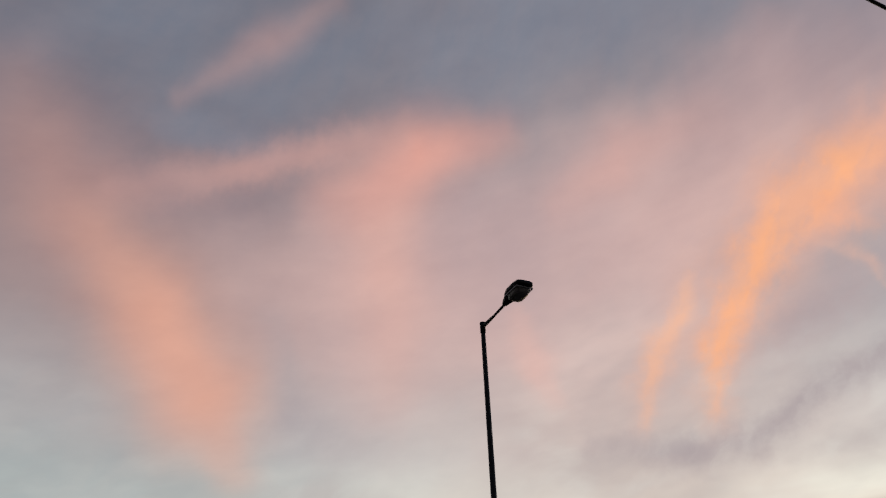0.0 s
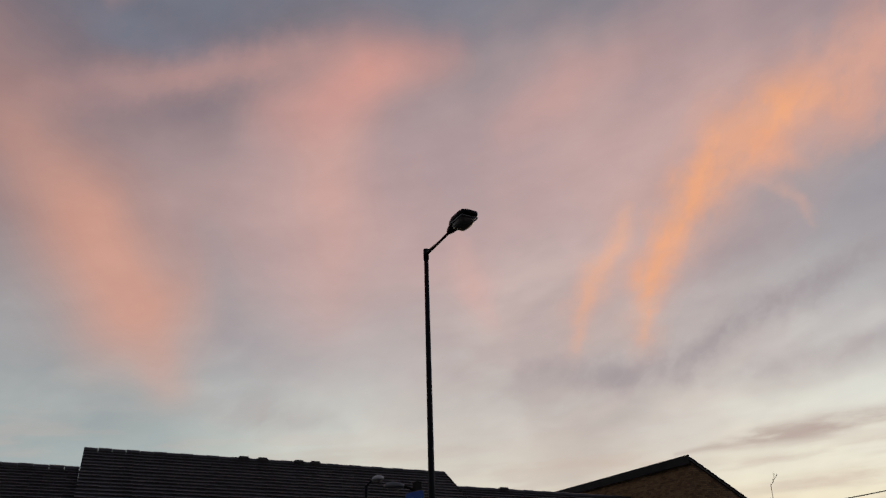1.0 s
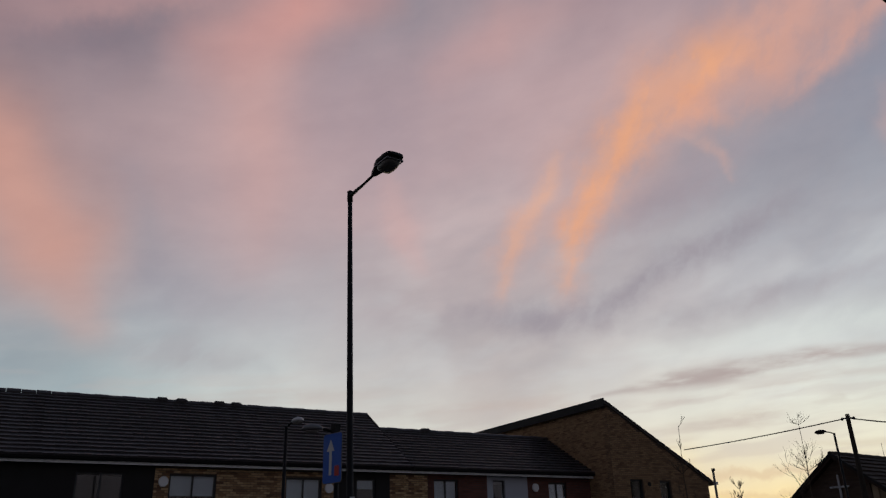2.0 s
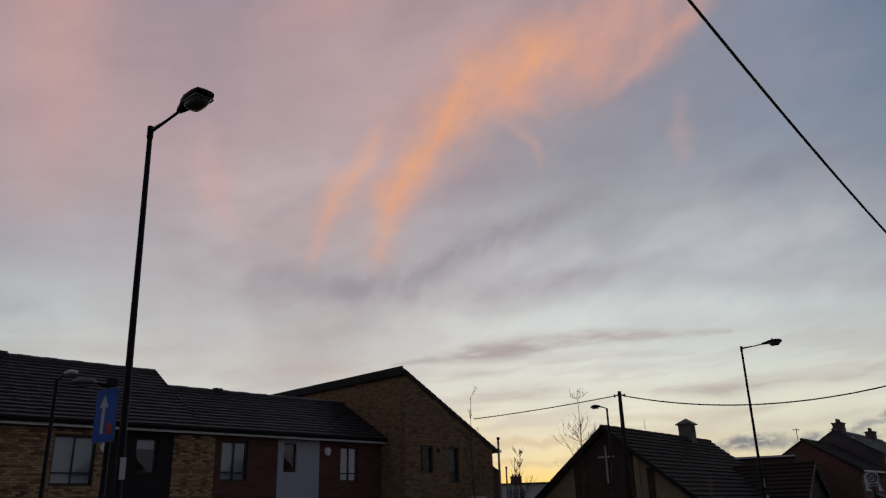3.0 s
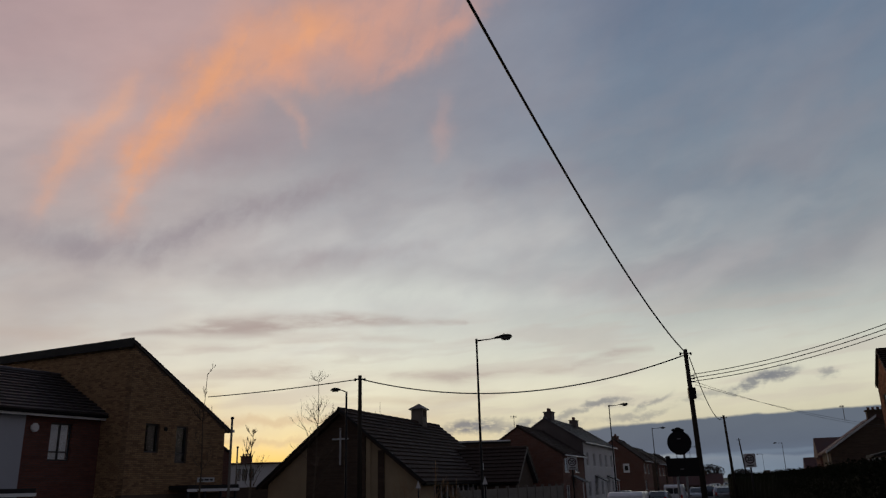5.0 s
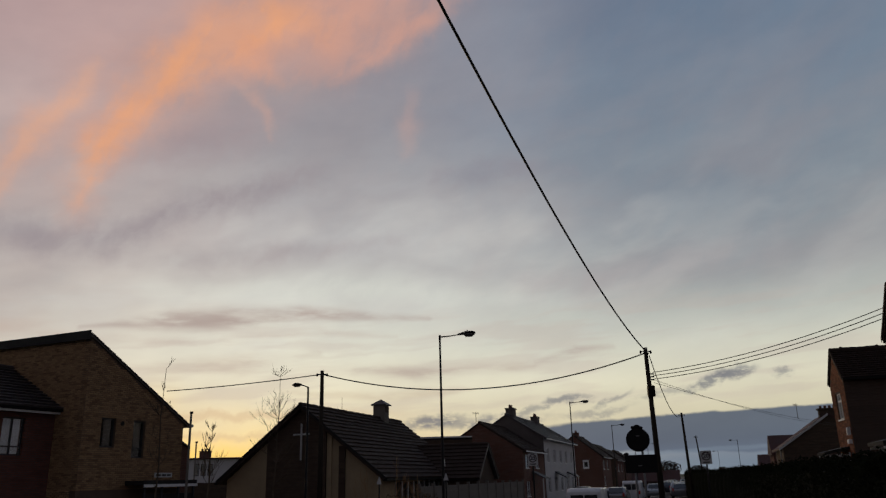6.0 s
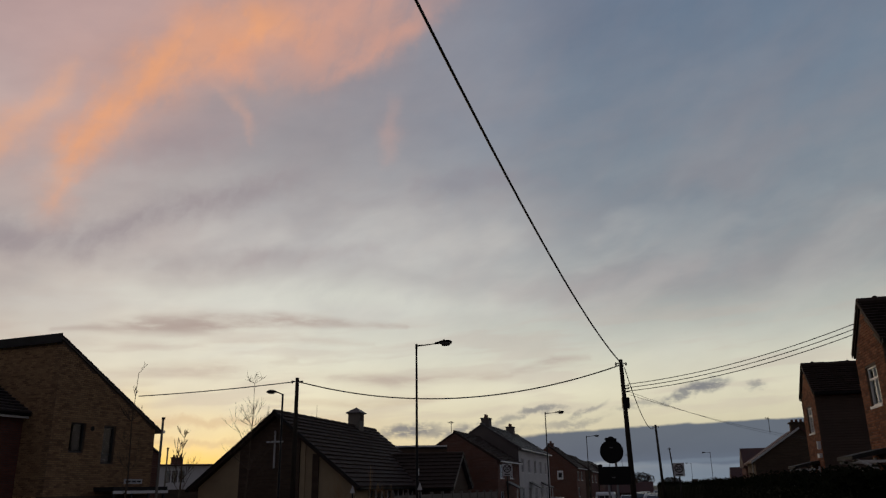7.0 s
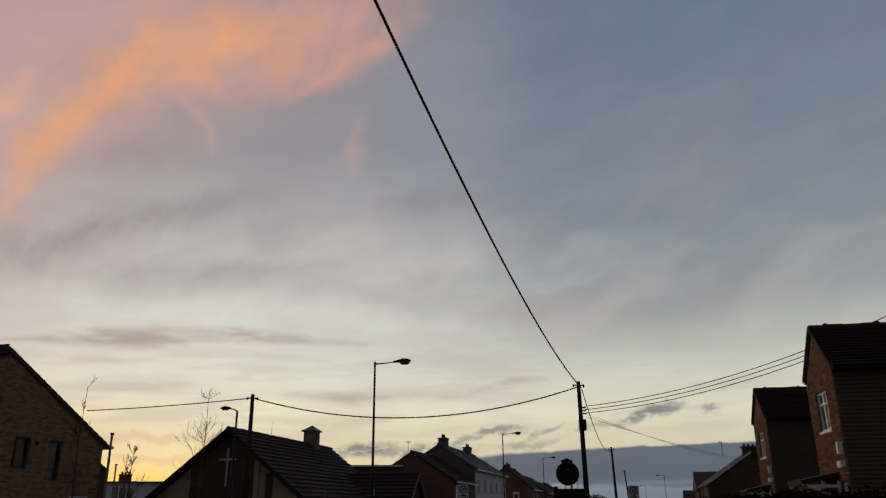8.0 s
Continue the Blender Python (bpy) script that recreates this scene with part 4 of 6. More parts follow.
lamp = street_lamp(pose(-7.09, 8.82, -0.06, 0.64, -0.79, 0) @ pose(0, 0, 0, 0, 0, 66.87))
bm = bmesh.new()
box(bm, -0.04, 0.04, -0.075, -0.068, 2.86, 3.14)
tag_plate = part("notice_plate", bm, SIGN_WHITE, lamp, "small white notice plate on the column")
for x, y in ((2.63, 31.12), (15.60, 61.07), (28.2, 91.0), (41.0, 121.0), (53.8, 151.0)):
    copy_thing(lamp, pose(x, y, 0, 0, 0, 66.87))
for x, y in ((68.0, 142.0), (97.0, 215.0)):
    copy_thing(lamp, pose(x, y, 0, 0, 0, -113.0))


def side_lamp(x, y, height, turn, label, hood_mat=None, big=1.0):
    """A shorter grey lamp: column, bent bracket and a hooded lantern."""
    lamp = thing("side_lamp", pose(x, y, 0, 0, 0, turn), label, "street lamp", "short street lamps")
    bm = bmesh.new()
    tube(bm, [(0, 0, -0.12), (0, 0, 1.2), (0, 0, 1.25), (0, 0, height)], [0.07, 0.07, 0.045, 0.038], 10)
    part("column", bm, BLACK, lamp, smooth=True)
    bm = bmesh.new()
    tube(bm, [(0, 0, height - 0.02), (0.16, 0, height + 0.05), (0.30, 0, height + 0.08)], 0.022, 8)
    part("bracket", bm, BLACK, lamp, smooth=True)
    bm = bmesh.new()
    rings = []
    for s, wide, up_by in ((0.24, 0.05, 0.05), (0.34, 0.11, 0.10), (0.52, 0.14, 0.13), (0.68, 0.11, 0.09), (0.74, 0.04, 0.03)):
        rings.append([bm.verts.new((0.24 + (s - 0.24) * big, big * wide * math.cos(q), height + 0.07 + big * up_by * max(0.0, math.sin(q)) + 0.02 * min(0.0, math.sin(q)))) for q in [math.pi * 2 * k / 10 for k in range(10)]])
    for a, b in zip(rings, rings[1:]):
        for k in range(10):
            bm.faces.new((a[k], a[(k + 1) % 10], b[(k + 1) % 10], b[k]))
    bm.faces.new(rings[0])
    bm.faces.new(rings[-1])
    hood = part("hood", bm, hood_mat or GREYLAMP, lamp, "grey lantern hood", smooth=True)
    bm = bmesh.new()
    box(bm, 0.32, 0.24 + 0.42 * big, -0.09 * big, 0.09 * big, height + 0.01, height + 0.049)
    bmesh.ops.bevel(bm, geom=bm.edges[:], offset=0.015, segments=2, affect="EDGES")
    part("bowl", bm, LENS, hood)
    return lamp


side_lamp(-2.65, 30.92, 6.0, 180 - 5, "dark slender lamp post before the chapel gable", BLACK, 0.8)
side_lamp(-12.42, 13.02, 5.15, -12, "short lamp post with a pale domed head before the terrace", None, 0.75)
signed = side_lamp(-8.24, 9.81, 4.22, 180 + 38, "short lamp post carrying a blue one-way sign", STEEL, 0.7)


def flat_sign(name, m, label, pieces, posts=()):
    """A sign: pieces are (part name, material, outline in x and z, front, back); posts are (x, y, radius, top)."""
    sign = thing(name, m, label, "road sign", "road signs")
    for piece, material, outline, a, b in pieces:
        bm = bmesh.new()
        prism(bm, outline, a, b, 1)
        part(piece, bm, material, sign)
    for x, y, r, top in posts:
        bm = bmesh.new()
        tube(bm, [(x, y, -0.12), (x, y, top)], r, 10)
        part("post", bm, STEEL if r < 0.035 else BLACK, sign, smooth=True)
    return sign


def rounded(x, z, w, h, r):
    out = []
    for cx, cz, a0 in ((x + w - r, z + h - r, 0), (x - w + r, z + h - r, 90), (x - w + r, z - h + r, 180), (x + w - r, z - h + r, 270)):
        out += [(cx + r * math.cos(radians(a0 + q)), cz + r * math.sin(radians(a0 + q))) for q in (0, 30, 60, 90)]
    return out


def disc(x, z, r, n=28):
    return [(x + r * math.cos(2 * math.pi * k / n), z + r * math.sin(2 * math.pi * k / n)) for k in range(n)]


one_way = flat_sign("one_way_sign", pose(-8.17, 9.68, -0.08, 0, 0, -13), "blue rectangular one-way sign with a white upward arrow", [
    ("backing", STEEL, rounded(0, 3.87, 0.25, 0.40, 0.05), -0.055, -0.045),
    ("sign_face", BLUE, rounded(0, 3.87, 0.24, 0.39, 0.045), -0.060, -0.056),
    ("arrow", SIGN_WHITE, [(-0.075, 3.60), (-0.005, 3.60), (-0.005, 3.98), (0.06, 3.98), (-0.04, 4.17), (-0.14, 3.98), (-0.075, 3.98)], -0.064, -0.061),
    ("red_panel", SIGN_RED, rounded(0.13, 3.66, 0.06, 0.08, 0.02), -0.064, -0.061),
    ("bracket", BLACK, [(-0.06, 4.24), (0.06, 4.24), (0.06, 4.42), (-0.06, 4.42)], -0.05, 0.05),
])


def ring(bm, x, z, r0, r1, a, b, n=28):
    """A flat ring of thickness a to b."""
    loops = [[bm.verts.new((x + r * math.cos(2 * math.pi * k / n), y, z + r * math.sin(2 * math.pi * k / n))) for k in range(n)] for r, y in ((r0, a), (r1, a), (r1, b), (r0, b))]
    for i in range(4):
        p, q = loops[i], loops[(i + 1) % 4]
        for k in range(n):
            bm.faces.new((p[k], p[(k + 1) % n], q[(k + 1) % n], q[k]))


def lettering(text, size, material, m, parent):
    curve = bpy.data.curves.new("digits", "FONT")
    curve.body, curve.size, curve.extrude, curve.offset, curve.align_x, curve.align_y = text, size, 0.001, 0.008, "CENTER", "CENTER"
    tmp = bpy.data.objects.new("digits", curve)
    data = bpy.data.meshes.new_from_object(tmp)
    bpy.data.objects.remove(tmp)
    data.materials.append(material)
    ob = new("digits", data)
    ob.parent = parent
    ob.matrix_basis = m
    return ob


def limit_sign(x, y, turn, z, k):
    sign = flat_sign("speed_limit_sign", pose(x, y, 0, 0, 0, turn), "square white speed limit sign with a 20 in a ring", [
        ("backing", STEEL, rounded(0, z, 0.33 * k, 0.40 * k, 0.03), -0.05, -0.04),
        ("sign_face", SIGN_WHITE, rounded(0, z, 0.32 * k, 0.39 * k, 0.03), -0.055, -0.051),
        ("word_bar", INK, rounded(0, z - 0.29 * k, 0.20 * k, 0.035 * k, 0.01), -0.060, -0.056),
    ], [(0.0, 0.0, 0.038, z + 0.2)])
    bm = bmesh.new()
    ring(bm, 0, z + 0.08 * k, 0.205 * k, 0.268 * k, -0.062, -0.057)
    part("ring", bm, RING_RED, sign)
    lettering("20", 0.33 * k, INK, pose(0, -0.058, z + 0.08 * k, 90, 0, 0), sign)
    return sign


RING_RED = surface("weathered_red_ring", (0.03, 0.012, 0.012), 0.5, 0.15, 3.0, bump=0.02)
limit_sign(15.85, 36.9, -23, 3.06, 0.78)
limit_sign(8.35, 41.6, -12, 3.25, 0.8)
works = flat_sign("temporary_road_sign", pose(7.08, 21.0, 0, 0, 0, -19), "dark backs of a round and an oblong sign on two posts", [
    ("round_plate", BLACK, disc(0.0, 3.27, 0.315), -0.02, 0.0),
    ("oblong_plate", BLACK, rounded(0.03, 2.64, 0.42, 0.235, 0.03), -0.02, 0.0),
    ("stiffener", BLACK, [(-0.3, 2.70), (0.36, 2.70), (0.36, 2.74), (-0.3, 2.74)], 0.001, 0.03),
    ("clip", STEEL, [(-0.05, 3.36), (0.05, 3.36), (0.05, 3.385), (-0.05, 3.385)], -0.045, -0.021),
    ("clip", STEEL, [(-0.05, 2.58), (0.05, 2.58), (0.05, 2.605), (-0.05, 2.605)], -0.045, -0.021),
], [(-0.14, 0.03, 0.03, 2.85), (0.09, 0.03, 0.03, 3.45)])
for x, z, r in ((-0.10, 3.60, 0.06), (0.0, 3.62, 0.075), (0.09, 3.585, 0.06), (-0.34, 2.90, 0.06)):
    bm = bmesh.new()
    bmesh.ops.create_icosphere(bm, subdivisions=2, radius=r, matrix=pose(x, -0.005, z) @ Matrix.Diagonal((1.2, 0.8, 0.75, 1)))
    part("lamp", bm, BLACK, works, "dark warning lamp", smooth=True)


# ---- telegraph poles and cables ----
def telegraph_pole(x, y, height, lean, label, boxed=False):
    pole = thing("telegraph_pole", pose(x, y, 0), label, "telegraph pole", "telegraph poles")
    bm = bmesh.new()
    tube(bm, [(0, 0, -0.15), (lean * 0.5, 0, height * 0.5), (lean, 0, height)], [0.13, 0.105, 0.08], 12)
    part("pole", bm, WOOD, pole, smooth=True)
    bm = bmesh.new()
    tube(bm, [(lean - 0.22, 0, height - 0.16), (lean + 0.22, 0, height - 0.16)], 0.022, 6)
    tube(bm, [(lean, -0.2, height - 0.22), (lean, 0.2, height - 0.22)], 0.022, 6)
    part("bracket", bm, STEEL, pole)
    for dx in (-0.22, 0.22):
        bm = bmesh.new()
        tube(bm, [(lean + dx, 0, height - 0.25), (lean + dx, 0, height - 0.20), (lean + dx, 0, height - 0.12)], [0.03, 0.045, 0.025], 8)
        part("insulator", bm, BLACK, pole, smooth=True)
    if boxed:
        bm = bmesh.new()
        box(bm, lean - 0.16, lean + 0.14, -0.30, -0.14, height - 2.05, height - 1.6)
        bmesh.ops.bevel(bm, geom=bm.edges[:], offset=0.02, segments=2, affect="EDGES")
        part("junction_box", bm, BLACK, pole, "dark junction box")
        bm = bmesh.new()
        for k in range(3):
            tube(bm, [(lean + 0.1, -0.05, height - 1.1 - 0.12 * k), (lean + 0.24, -0.05, height - 1.1 - 0.12 * k)], 0.03, 6)
        part("insulator_row", bm, STEEL, pole)
    return pole


telegraph_pole(-2.40, 35.2, 7.22, 0.0, "dark wooden telegraph pole before the chapel")
telegraph_pole(11.36, 31.1, 7.44, -0.10, "dark wooden telegraph pole with a junction box", True)
telegraph_pole(24.56, 60.11, 6.96, -0.22, "leaning dark wooden telegraph pole farther along")
telegraph_pole(44.5, 104.0, 7.2, -0.6, "distant leaning telegraph pole")
telegraph_pole(-6.59, -5.65, 13.05, 0.0, "tall dark wooden telegraph pole at the cable's end")
grey_poles = [(-7.45, 32.5, 5.22, 0.045, "slender grey concrete post beside the corner house"), (-10.8, 49.0, 4.9, 0.045, "thin grey post farther down the side street")]
for x, y, h, r, label in grey_poles:
    post = thing("slender_post", pose(x, y, 0), label, "post", "slender posts")
    bm = bmesh.new()
    tube(bm, [(0, 0, -0.12), (0, 0, h)], [r * 1.3, r], 8)
    part("shaft", bm, CONCRETE, post, smooth=True)
    bm = bmesh.new()
    box(bm, -0.05, 0.07, -0.05, 0.05, h - 0.05, h + 0.04)
    part("top_fitting", bm, BLACK, post)


def cable(a, b, sag, radius, label):
    """A hanging cable between two points, as a fine tube."""
    a, b = Vector(a), Vector(b)
    bm = bmesh.new()
    n = 40
    tube(bm, [a.lerp(b, k / n) - Vector((0, 0, sag * 4 * (k / n) * (1 - k / n))) for k in range(n + 1)], radius, 6)
    return tagged(part("overhead_cable", bm, CABLE, smooth=True), label, "cable", "overhead cables")


TOP_B = (11.26, 31.1, 7.22)
cable((11.35, 31.05, 7.18), (-6.59, -5.65, 12.91), 1.69, 0.024, "thick black overhead cable slung across the street")
cable((-2.40, 35.2, 7.06), TOP_B, 1.07, 0.026, "black cable sagging between two telegraph poles")
cable((-2.40, 35.2, 7.06), (-9.9, 37.9, 6.72), 0.06, 0.022, "black cable running behind the corner house")
cable((11.4, 31.1, 7.1), (24.33, 60.18, 6.81), 1.0, 0.022, "black cable down to a farther telegraph pole")
for k in range(3):
    cable((11.45, 31.05, 6.4 - 0.14 * k), (20.1, 22.3, 8.87 - 0.19 * k), 0.55, 0.015, "thin black cable of a group of three")
for k in range(2):
    cable((11.5, 31.1, 6.1 - 0.12 * k), (39.5 + 2 * k, 61.0, 5.7), 0.5, 0.008, "faint thin wire down to a farther house")

# ---- chapel ----
CHAPEL = pose(-3.63, 38.1, 0, 0, 0, 67.7)
chapel = thing("chapel", CHAPEL, "low rendered chapel with a dark tiled roof and pale cross", "chapel")
LONG, HALF, EAVE, TOP = 14.0, 4.4, 2.50, 6.0


def chapel_top(y):
    return TOP - 0.2 - (TOP - EAVE) * abs(y) / HALF


bm = bmesh.new()
prism(bm, [(-4.05, -0.1), (4.05, -0.1), (4.05, chapel_top(4.05)), (0, TOP - 0.2), (-4.05, chapel_top(4.05))], 0.4, 0.7, 0)
part("gable_wall", bm, RENDER, chapel, "weathered beige rendered gable")
bm = bmesh.new()
prism(bm, [(-1.28, -0.1), (1.85, -0.1), (1.85, chapel_top(1.85) - 0.02), (0, TOP - 0.22), (-1.28, chapel_top(1.28) - 0.02)], 0.30, 0.398, 0)
part("brick_panel", bm, BROWN, chapel, "dark brown brick centre panel")
for y, wide in ((2.0, 0.14), (-2.1, 0.16), (-1.45, 0.12)):
    bm = bmesh.new()
    prism(bm, [(y - wide, -0.1), (y + wide, -0.1), (y + wide, chapel_top(y) - 0.13), (y - wide, chapel_top(y) - 0.13)], 0.33, 0.397, 0)
    part("pilaster", bm, BROWN if y < -2 else RENDER, chapel)
for y in (3.97, -4.05):
    block("long_wall", chapel, RENDER, 0.71, LONG - 0.4, y, y + 0.08, -0.1, 2.35)
bm = bmesh.new()
prism(bm, [(-3.95, -0.1), (3.95, -0.1), (3.95, chapel_top(4.05)), (0, TOP - 0.2), (-3.95, chapel_top(4.05))], LONG - 0.4, LONG - 0.1, 0)
part("far_gable", bm, BROWN, chapel)
bm = bmesh.new()
prism(bm, [(-HALF, EAVE), (0, TOP), (HALF, EAVE), (HALF - 0.1, EAVE - 0.12), (0, TOP - 0.19), (-HALF + 0.1, EAVE - 0.12)], 0.02, LONG - 0.02, 0)
chapel_roof = part("roof", bm, TILE_BROWN, chapel)
tiled_slope(chapel_roof, 0.0, LONG, (-HALF, EAVE + 0.01), (0, TOP + 0.01), 17, TILE_BROWN)
tiled_slope(chapel_roof, 0.0, LONG, (HALF, EAVE + 0.01), (0, TOP + 0.01), 17, TILE_BROWN)
ridge_row(chapel_roof, 0.0, LONG, 0, TOP + 0.01, TILE_BROWN)
for s in (-1, 1):
    bm = bmesh.new()
    prism(bm, [(0, TOP + 0.06), (s * (HALF + 0.03), EAVE + 0.05), (s * (HALF + 0.03), EAVE - 0.06), (0, TOP - 0.05)], -0.04, 0.015, 0)
    part("verge_board", bm, CLAD, chapel, "dark verge board")
    block("gutter", chapel, BLACK, 0.0, LONG, s * (HALF + 0.01), s * (HALF + 0.11), EAVE - 0.12, EAVE - 0.02)
bm = bmesh.new()
box(bm, 0.21, 0.27, -0.035, 0.035, 3.40, 5.12)
box(bm, 0.21, 0.27, 0.036, 0.43, 4.57, 4.645)
box(bm, 0.21, 0.27, -0.43, -0.036, 4.57, 4.645)
for z in (3.7, 4.9):
    box(bm, 0.27, 0.299, -0.02, 0.02, z, z + 0.04)
part("cross", bm, GREYLAMP, chapel, "pale wooden wall cross")
turret = block("turret", chapel, CONCRETE, 10.2, 10.94, -0.37, 0.37, 5.75, 6.78, label="square ventilation turret with a pyramid cap")
for x in (10.32, 10.6):
    block("louvre", turret, BROWN, x, x + 0.2, -0.385, -0.372, 6.35, 6.7)
bm = bmesh.new()
prism(bm, [(10.08, -0.49), (11.06, -0.49), (11.06, 0.49), (10.08, 0.49)], 6.78, 6.83, 2)
base = [bm.verts.new(p) for p in ((10.08, -0.49, 6.835), (11.06, -0.49, 6.835), (11.06, 0.49, 6.835), (10.08, 0.49, 6.835))]
tip = bm.verts.new((10.57, 0, 7.17))
bm.faces.new(base[::-1])
for k in range(4):
    bm.faces.new((base[k], base[(k + 1) % 4], tip))
part("cap", bm, TILE, turret)
for i in range(9):
    x = 2.2 + i * 0.85
    block("mullion", chapel, WHITE, x, x + 0.07, -4.12, -4.055, 0.5, 2.34, label="pale timber mullion")
block("window_strip", chapel, CARGLASS, 2.2, 9.07, -4.075, -4.056, 0.6, 2.3, label="dark glazed strip under the eave")

# lower wing beside the chapel
annex = thing("chapel_annex", CHAPEL @ pose(10.96, -2.2, 0, 0, 0, -90), "low tiled wing joined to the chapel, pale verges", "outbuilding")
bm = bmesh.new()
prism(bm, [(-1.9, -0.1), (1.9, -0.1), (1.9, 2.5), (0, 4.05), (-1.9, 2.5)], 2.0, 4.15, 0)
part("wall", bm, BROWN, annex)
bm = bmesh.new()
prism(bm, [(-2.3, 2.38), (0, 4.25), (2.3, 2.38), (2.2, 2.28), (0, 4.07), (-2.2, 2.28)], 0.0, 4.38, 0)
annex_roof = part("roof", bm, TILE, annex)
tiled_slope(annex_roof, 0.0, 4.38, (-2.3, 2.39), (0, 4.26), 9, TILE_BROWN)
tiled_slope(annex_roof, 0.0, 4.38, (2.3, 2.39), (0, 4.26), 9, TILE_BROWN)
ridge_row(annex_roof, 0.0, 4.38, 0, 4.28, TILE_BROWN)
for s in (-1, 1):
    bm = bmesh.new()
    prism(bm, [(0, 4.34), (s * 2.33, 2.45), (s * 2.33, 2.39), (0, 4.28)], 4.385, 4.43, 0)
    part("verge_board", bm, CONCRETE, annex, "pale verge board")

# concrete panel fence
fence = thing("concrete_fence", pose(1.85, 33.9, 0, 0, 0, 66.87), "weathered concrete panel fence with slotted posts", "fence")
for i in range(12):
    bm = bmesh.new()
    box(bm, i * 1.85 - 0.06, i * 1.85 + 0.06, -0.07, 0.07, -0.1, 2.22)
    part("post", bm, CONCRETE, fence)
    if i < 11:
        for j in range(7):
            block("panel", fence, CONCRETE, i * 1.85 + 0.061, i * 1.85 + 1.789, -0.025, 0.025, 0.02 + j * 0.298, 0.312 + j * 0.298)


# ---- houses along the left of the street ----
STREET = pose(-1.51, 32.89, 0, 0, 0, 66.87)


def street_house(x0, x1, depth, eave, ridge, side, front, roof_mat, wins, label, chimneys=(), name="street_house", group="street houses", courses=12):
    """A house along the street: near gable wall, front with windows, tiled roof and chimney stacks."""
    house = thing(name, STREET, label, "house", group)
    half = depth / 2
    holes = [w[:4] for w in wins]
    bm = bmesh.new()
    holed(bm, x0, x1, -0.1, eave, holes, 0.0, 0.28)
    part("front_wall", bm, front, house)
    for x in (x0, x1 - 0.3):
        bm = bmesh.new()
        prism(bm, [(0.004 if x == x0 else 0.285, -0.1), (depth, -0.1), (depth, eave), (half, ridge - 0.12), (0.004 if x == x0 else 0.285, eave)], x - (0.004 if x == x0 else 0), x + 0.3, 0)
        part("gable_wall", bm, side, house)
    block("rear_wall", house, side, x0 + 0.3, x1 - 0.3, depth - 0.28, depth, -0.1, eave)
    block("partition", house, DARKROOM, x0 + 0.31, x1 - 0.31, 1.8, 1.9, 0.0, eave)
    bm = bmesh.new()
    prism(bm, [(-0.3, eave - 0.02), (half, ridge), (depth + 0.3, eave - 0.02), (depth + 0.2, eave - 0.12), (half, ridge - 0.11), (-0.2, eave - 0.12)], x0 - 0.1, x1 + 0.1, 0)
    roof = part("roof", bm, roof_mat, house)
    tiled_slope(roof, x0 - 0.12, x1 + 0.12, (-0.3, eave - 0.01), (half, ridge + 0.01), courses, roof_mat)
    ridge_row(roof, x0 - 0.1, x1 + 0.1, half, ridge + 0.03, roof_mat)
    block("gutter", house, WHITE, x0 - 0.1, x1 + 0.1, -0.40, -0.31, eave - 0.12, eave - 0.02, label="white gutter")
    for w in wins:
        window(house, *w[:4], 0.06, WHITE, *w[4:7], sill=WHITE)
    for x, top, pots in chimneys:
        bm = bmesh.new()
        box(bm, x - 0.6, x + 0.6, half - 0.4, half + 0.4, ridge - 0.5, top)
        box(bm, x - 0.67, x + 0.67, half - 0.47, half + 0.47, top + 0.002, top + 0.1)
        stack = part("chimney", bm, side, roof)
        for k in range(pots):
            bm = bmesh.new()
            px = x - 0.4 + 0.8 * k / max(1, pots - 1)
            tube(bm, [(px, half, top + 0.1), (px, half, top + 0.16), (px, half, top + 0.45)], [0.15, 0.12, 0.10], 8)
            part("chimney_pot", bm, RED, house, smooth=True)
    return house


street_house(35.4, 44.7, 7.4, 4.5, 6.97, RED, RED, TILE_BROWN, [(36.3, 37.9, 3.1, 4.2, (37.1,), (), 0.4), (40.5, 42.1, 3.1, 4.2, (41.3,), (), 0.0), (36.3, 37.9, 0.8, 2.0, (37.1,), (), 0.4)],
             "red brick house with a brown tiled roof and white gutter")
wins = []
for i in range(5):
    x = 46.2 + i * 3.6
    wins += [(x, x + 1.3, 3.7, 5.0, (x + 0.65,), (), 0.5), (x, x + 1.5, 0.9, 2.3, (x + 0.75,), (1.95,), 0.4)]
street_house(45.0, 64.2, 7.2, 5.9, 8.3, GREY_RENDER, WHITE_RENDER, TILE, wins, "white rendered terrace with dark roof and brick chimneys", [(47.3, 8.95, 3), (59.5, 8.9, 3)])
street_house(91.0, 103.0, 8.2, 4.95, 8.35, RED, RED, TILE_BROWN, [(92.2, 94.2, 3.2, 4.5, (93.2,), (), 0.5), (97.0, 99.0, 3.2, 4.5, (98.0,), (), 0.5), (92.2, 94.2, 0.8, 2.2, (93.2,), (), 0.3)],
             "red brick house end with a chimney, farther along", [(94.0, 8.7, 2)])
for x, top in ((112.0, 7.6), (128.0, 7.2), (144.0, 7.4), (161.0, 6.8), (182.0, 6.4), (206.0, 6.2)):
    street_house(x, x + 13.0, 7.6, 4.4 if top < 7.3 else 4.8, top, BROWN, DARKRED, TILE_BROWN, [(x + 2, x + 4, 2.9, 4.1, (x + 3,), (), 0.5), (x + 8, x + 10, 2.9, 4.1, (x + 9,), (), 0.5)], "distant dark brick house in the row", courses=6)

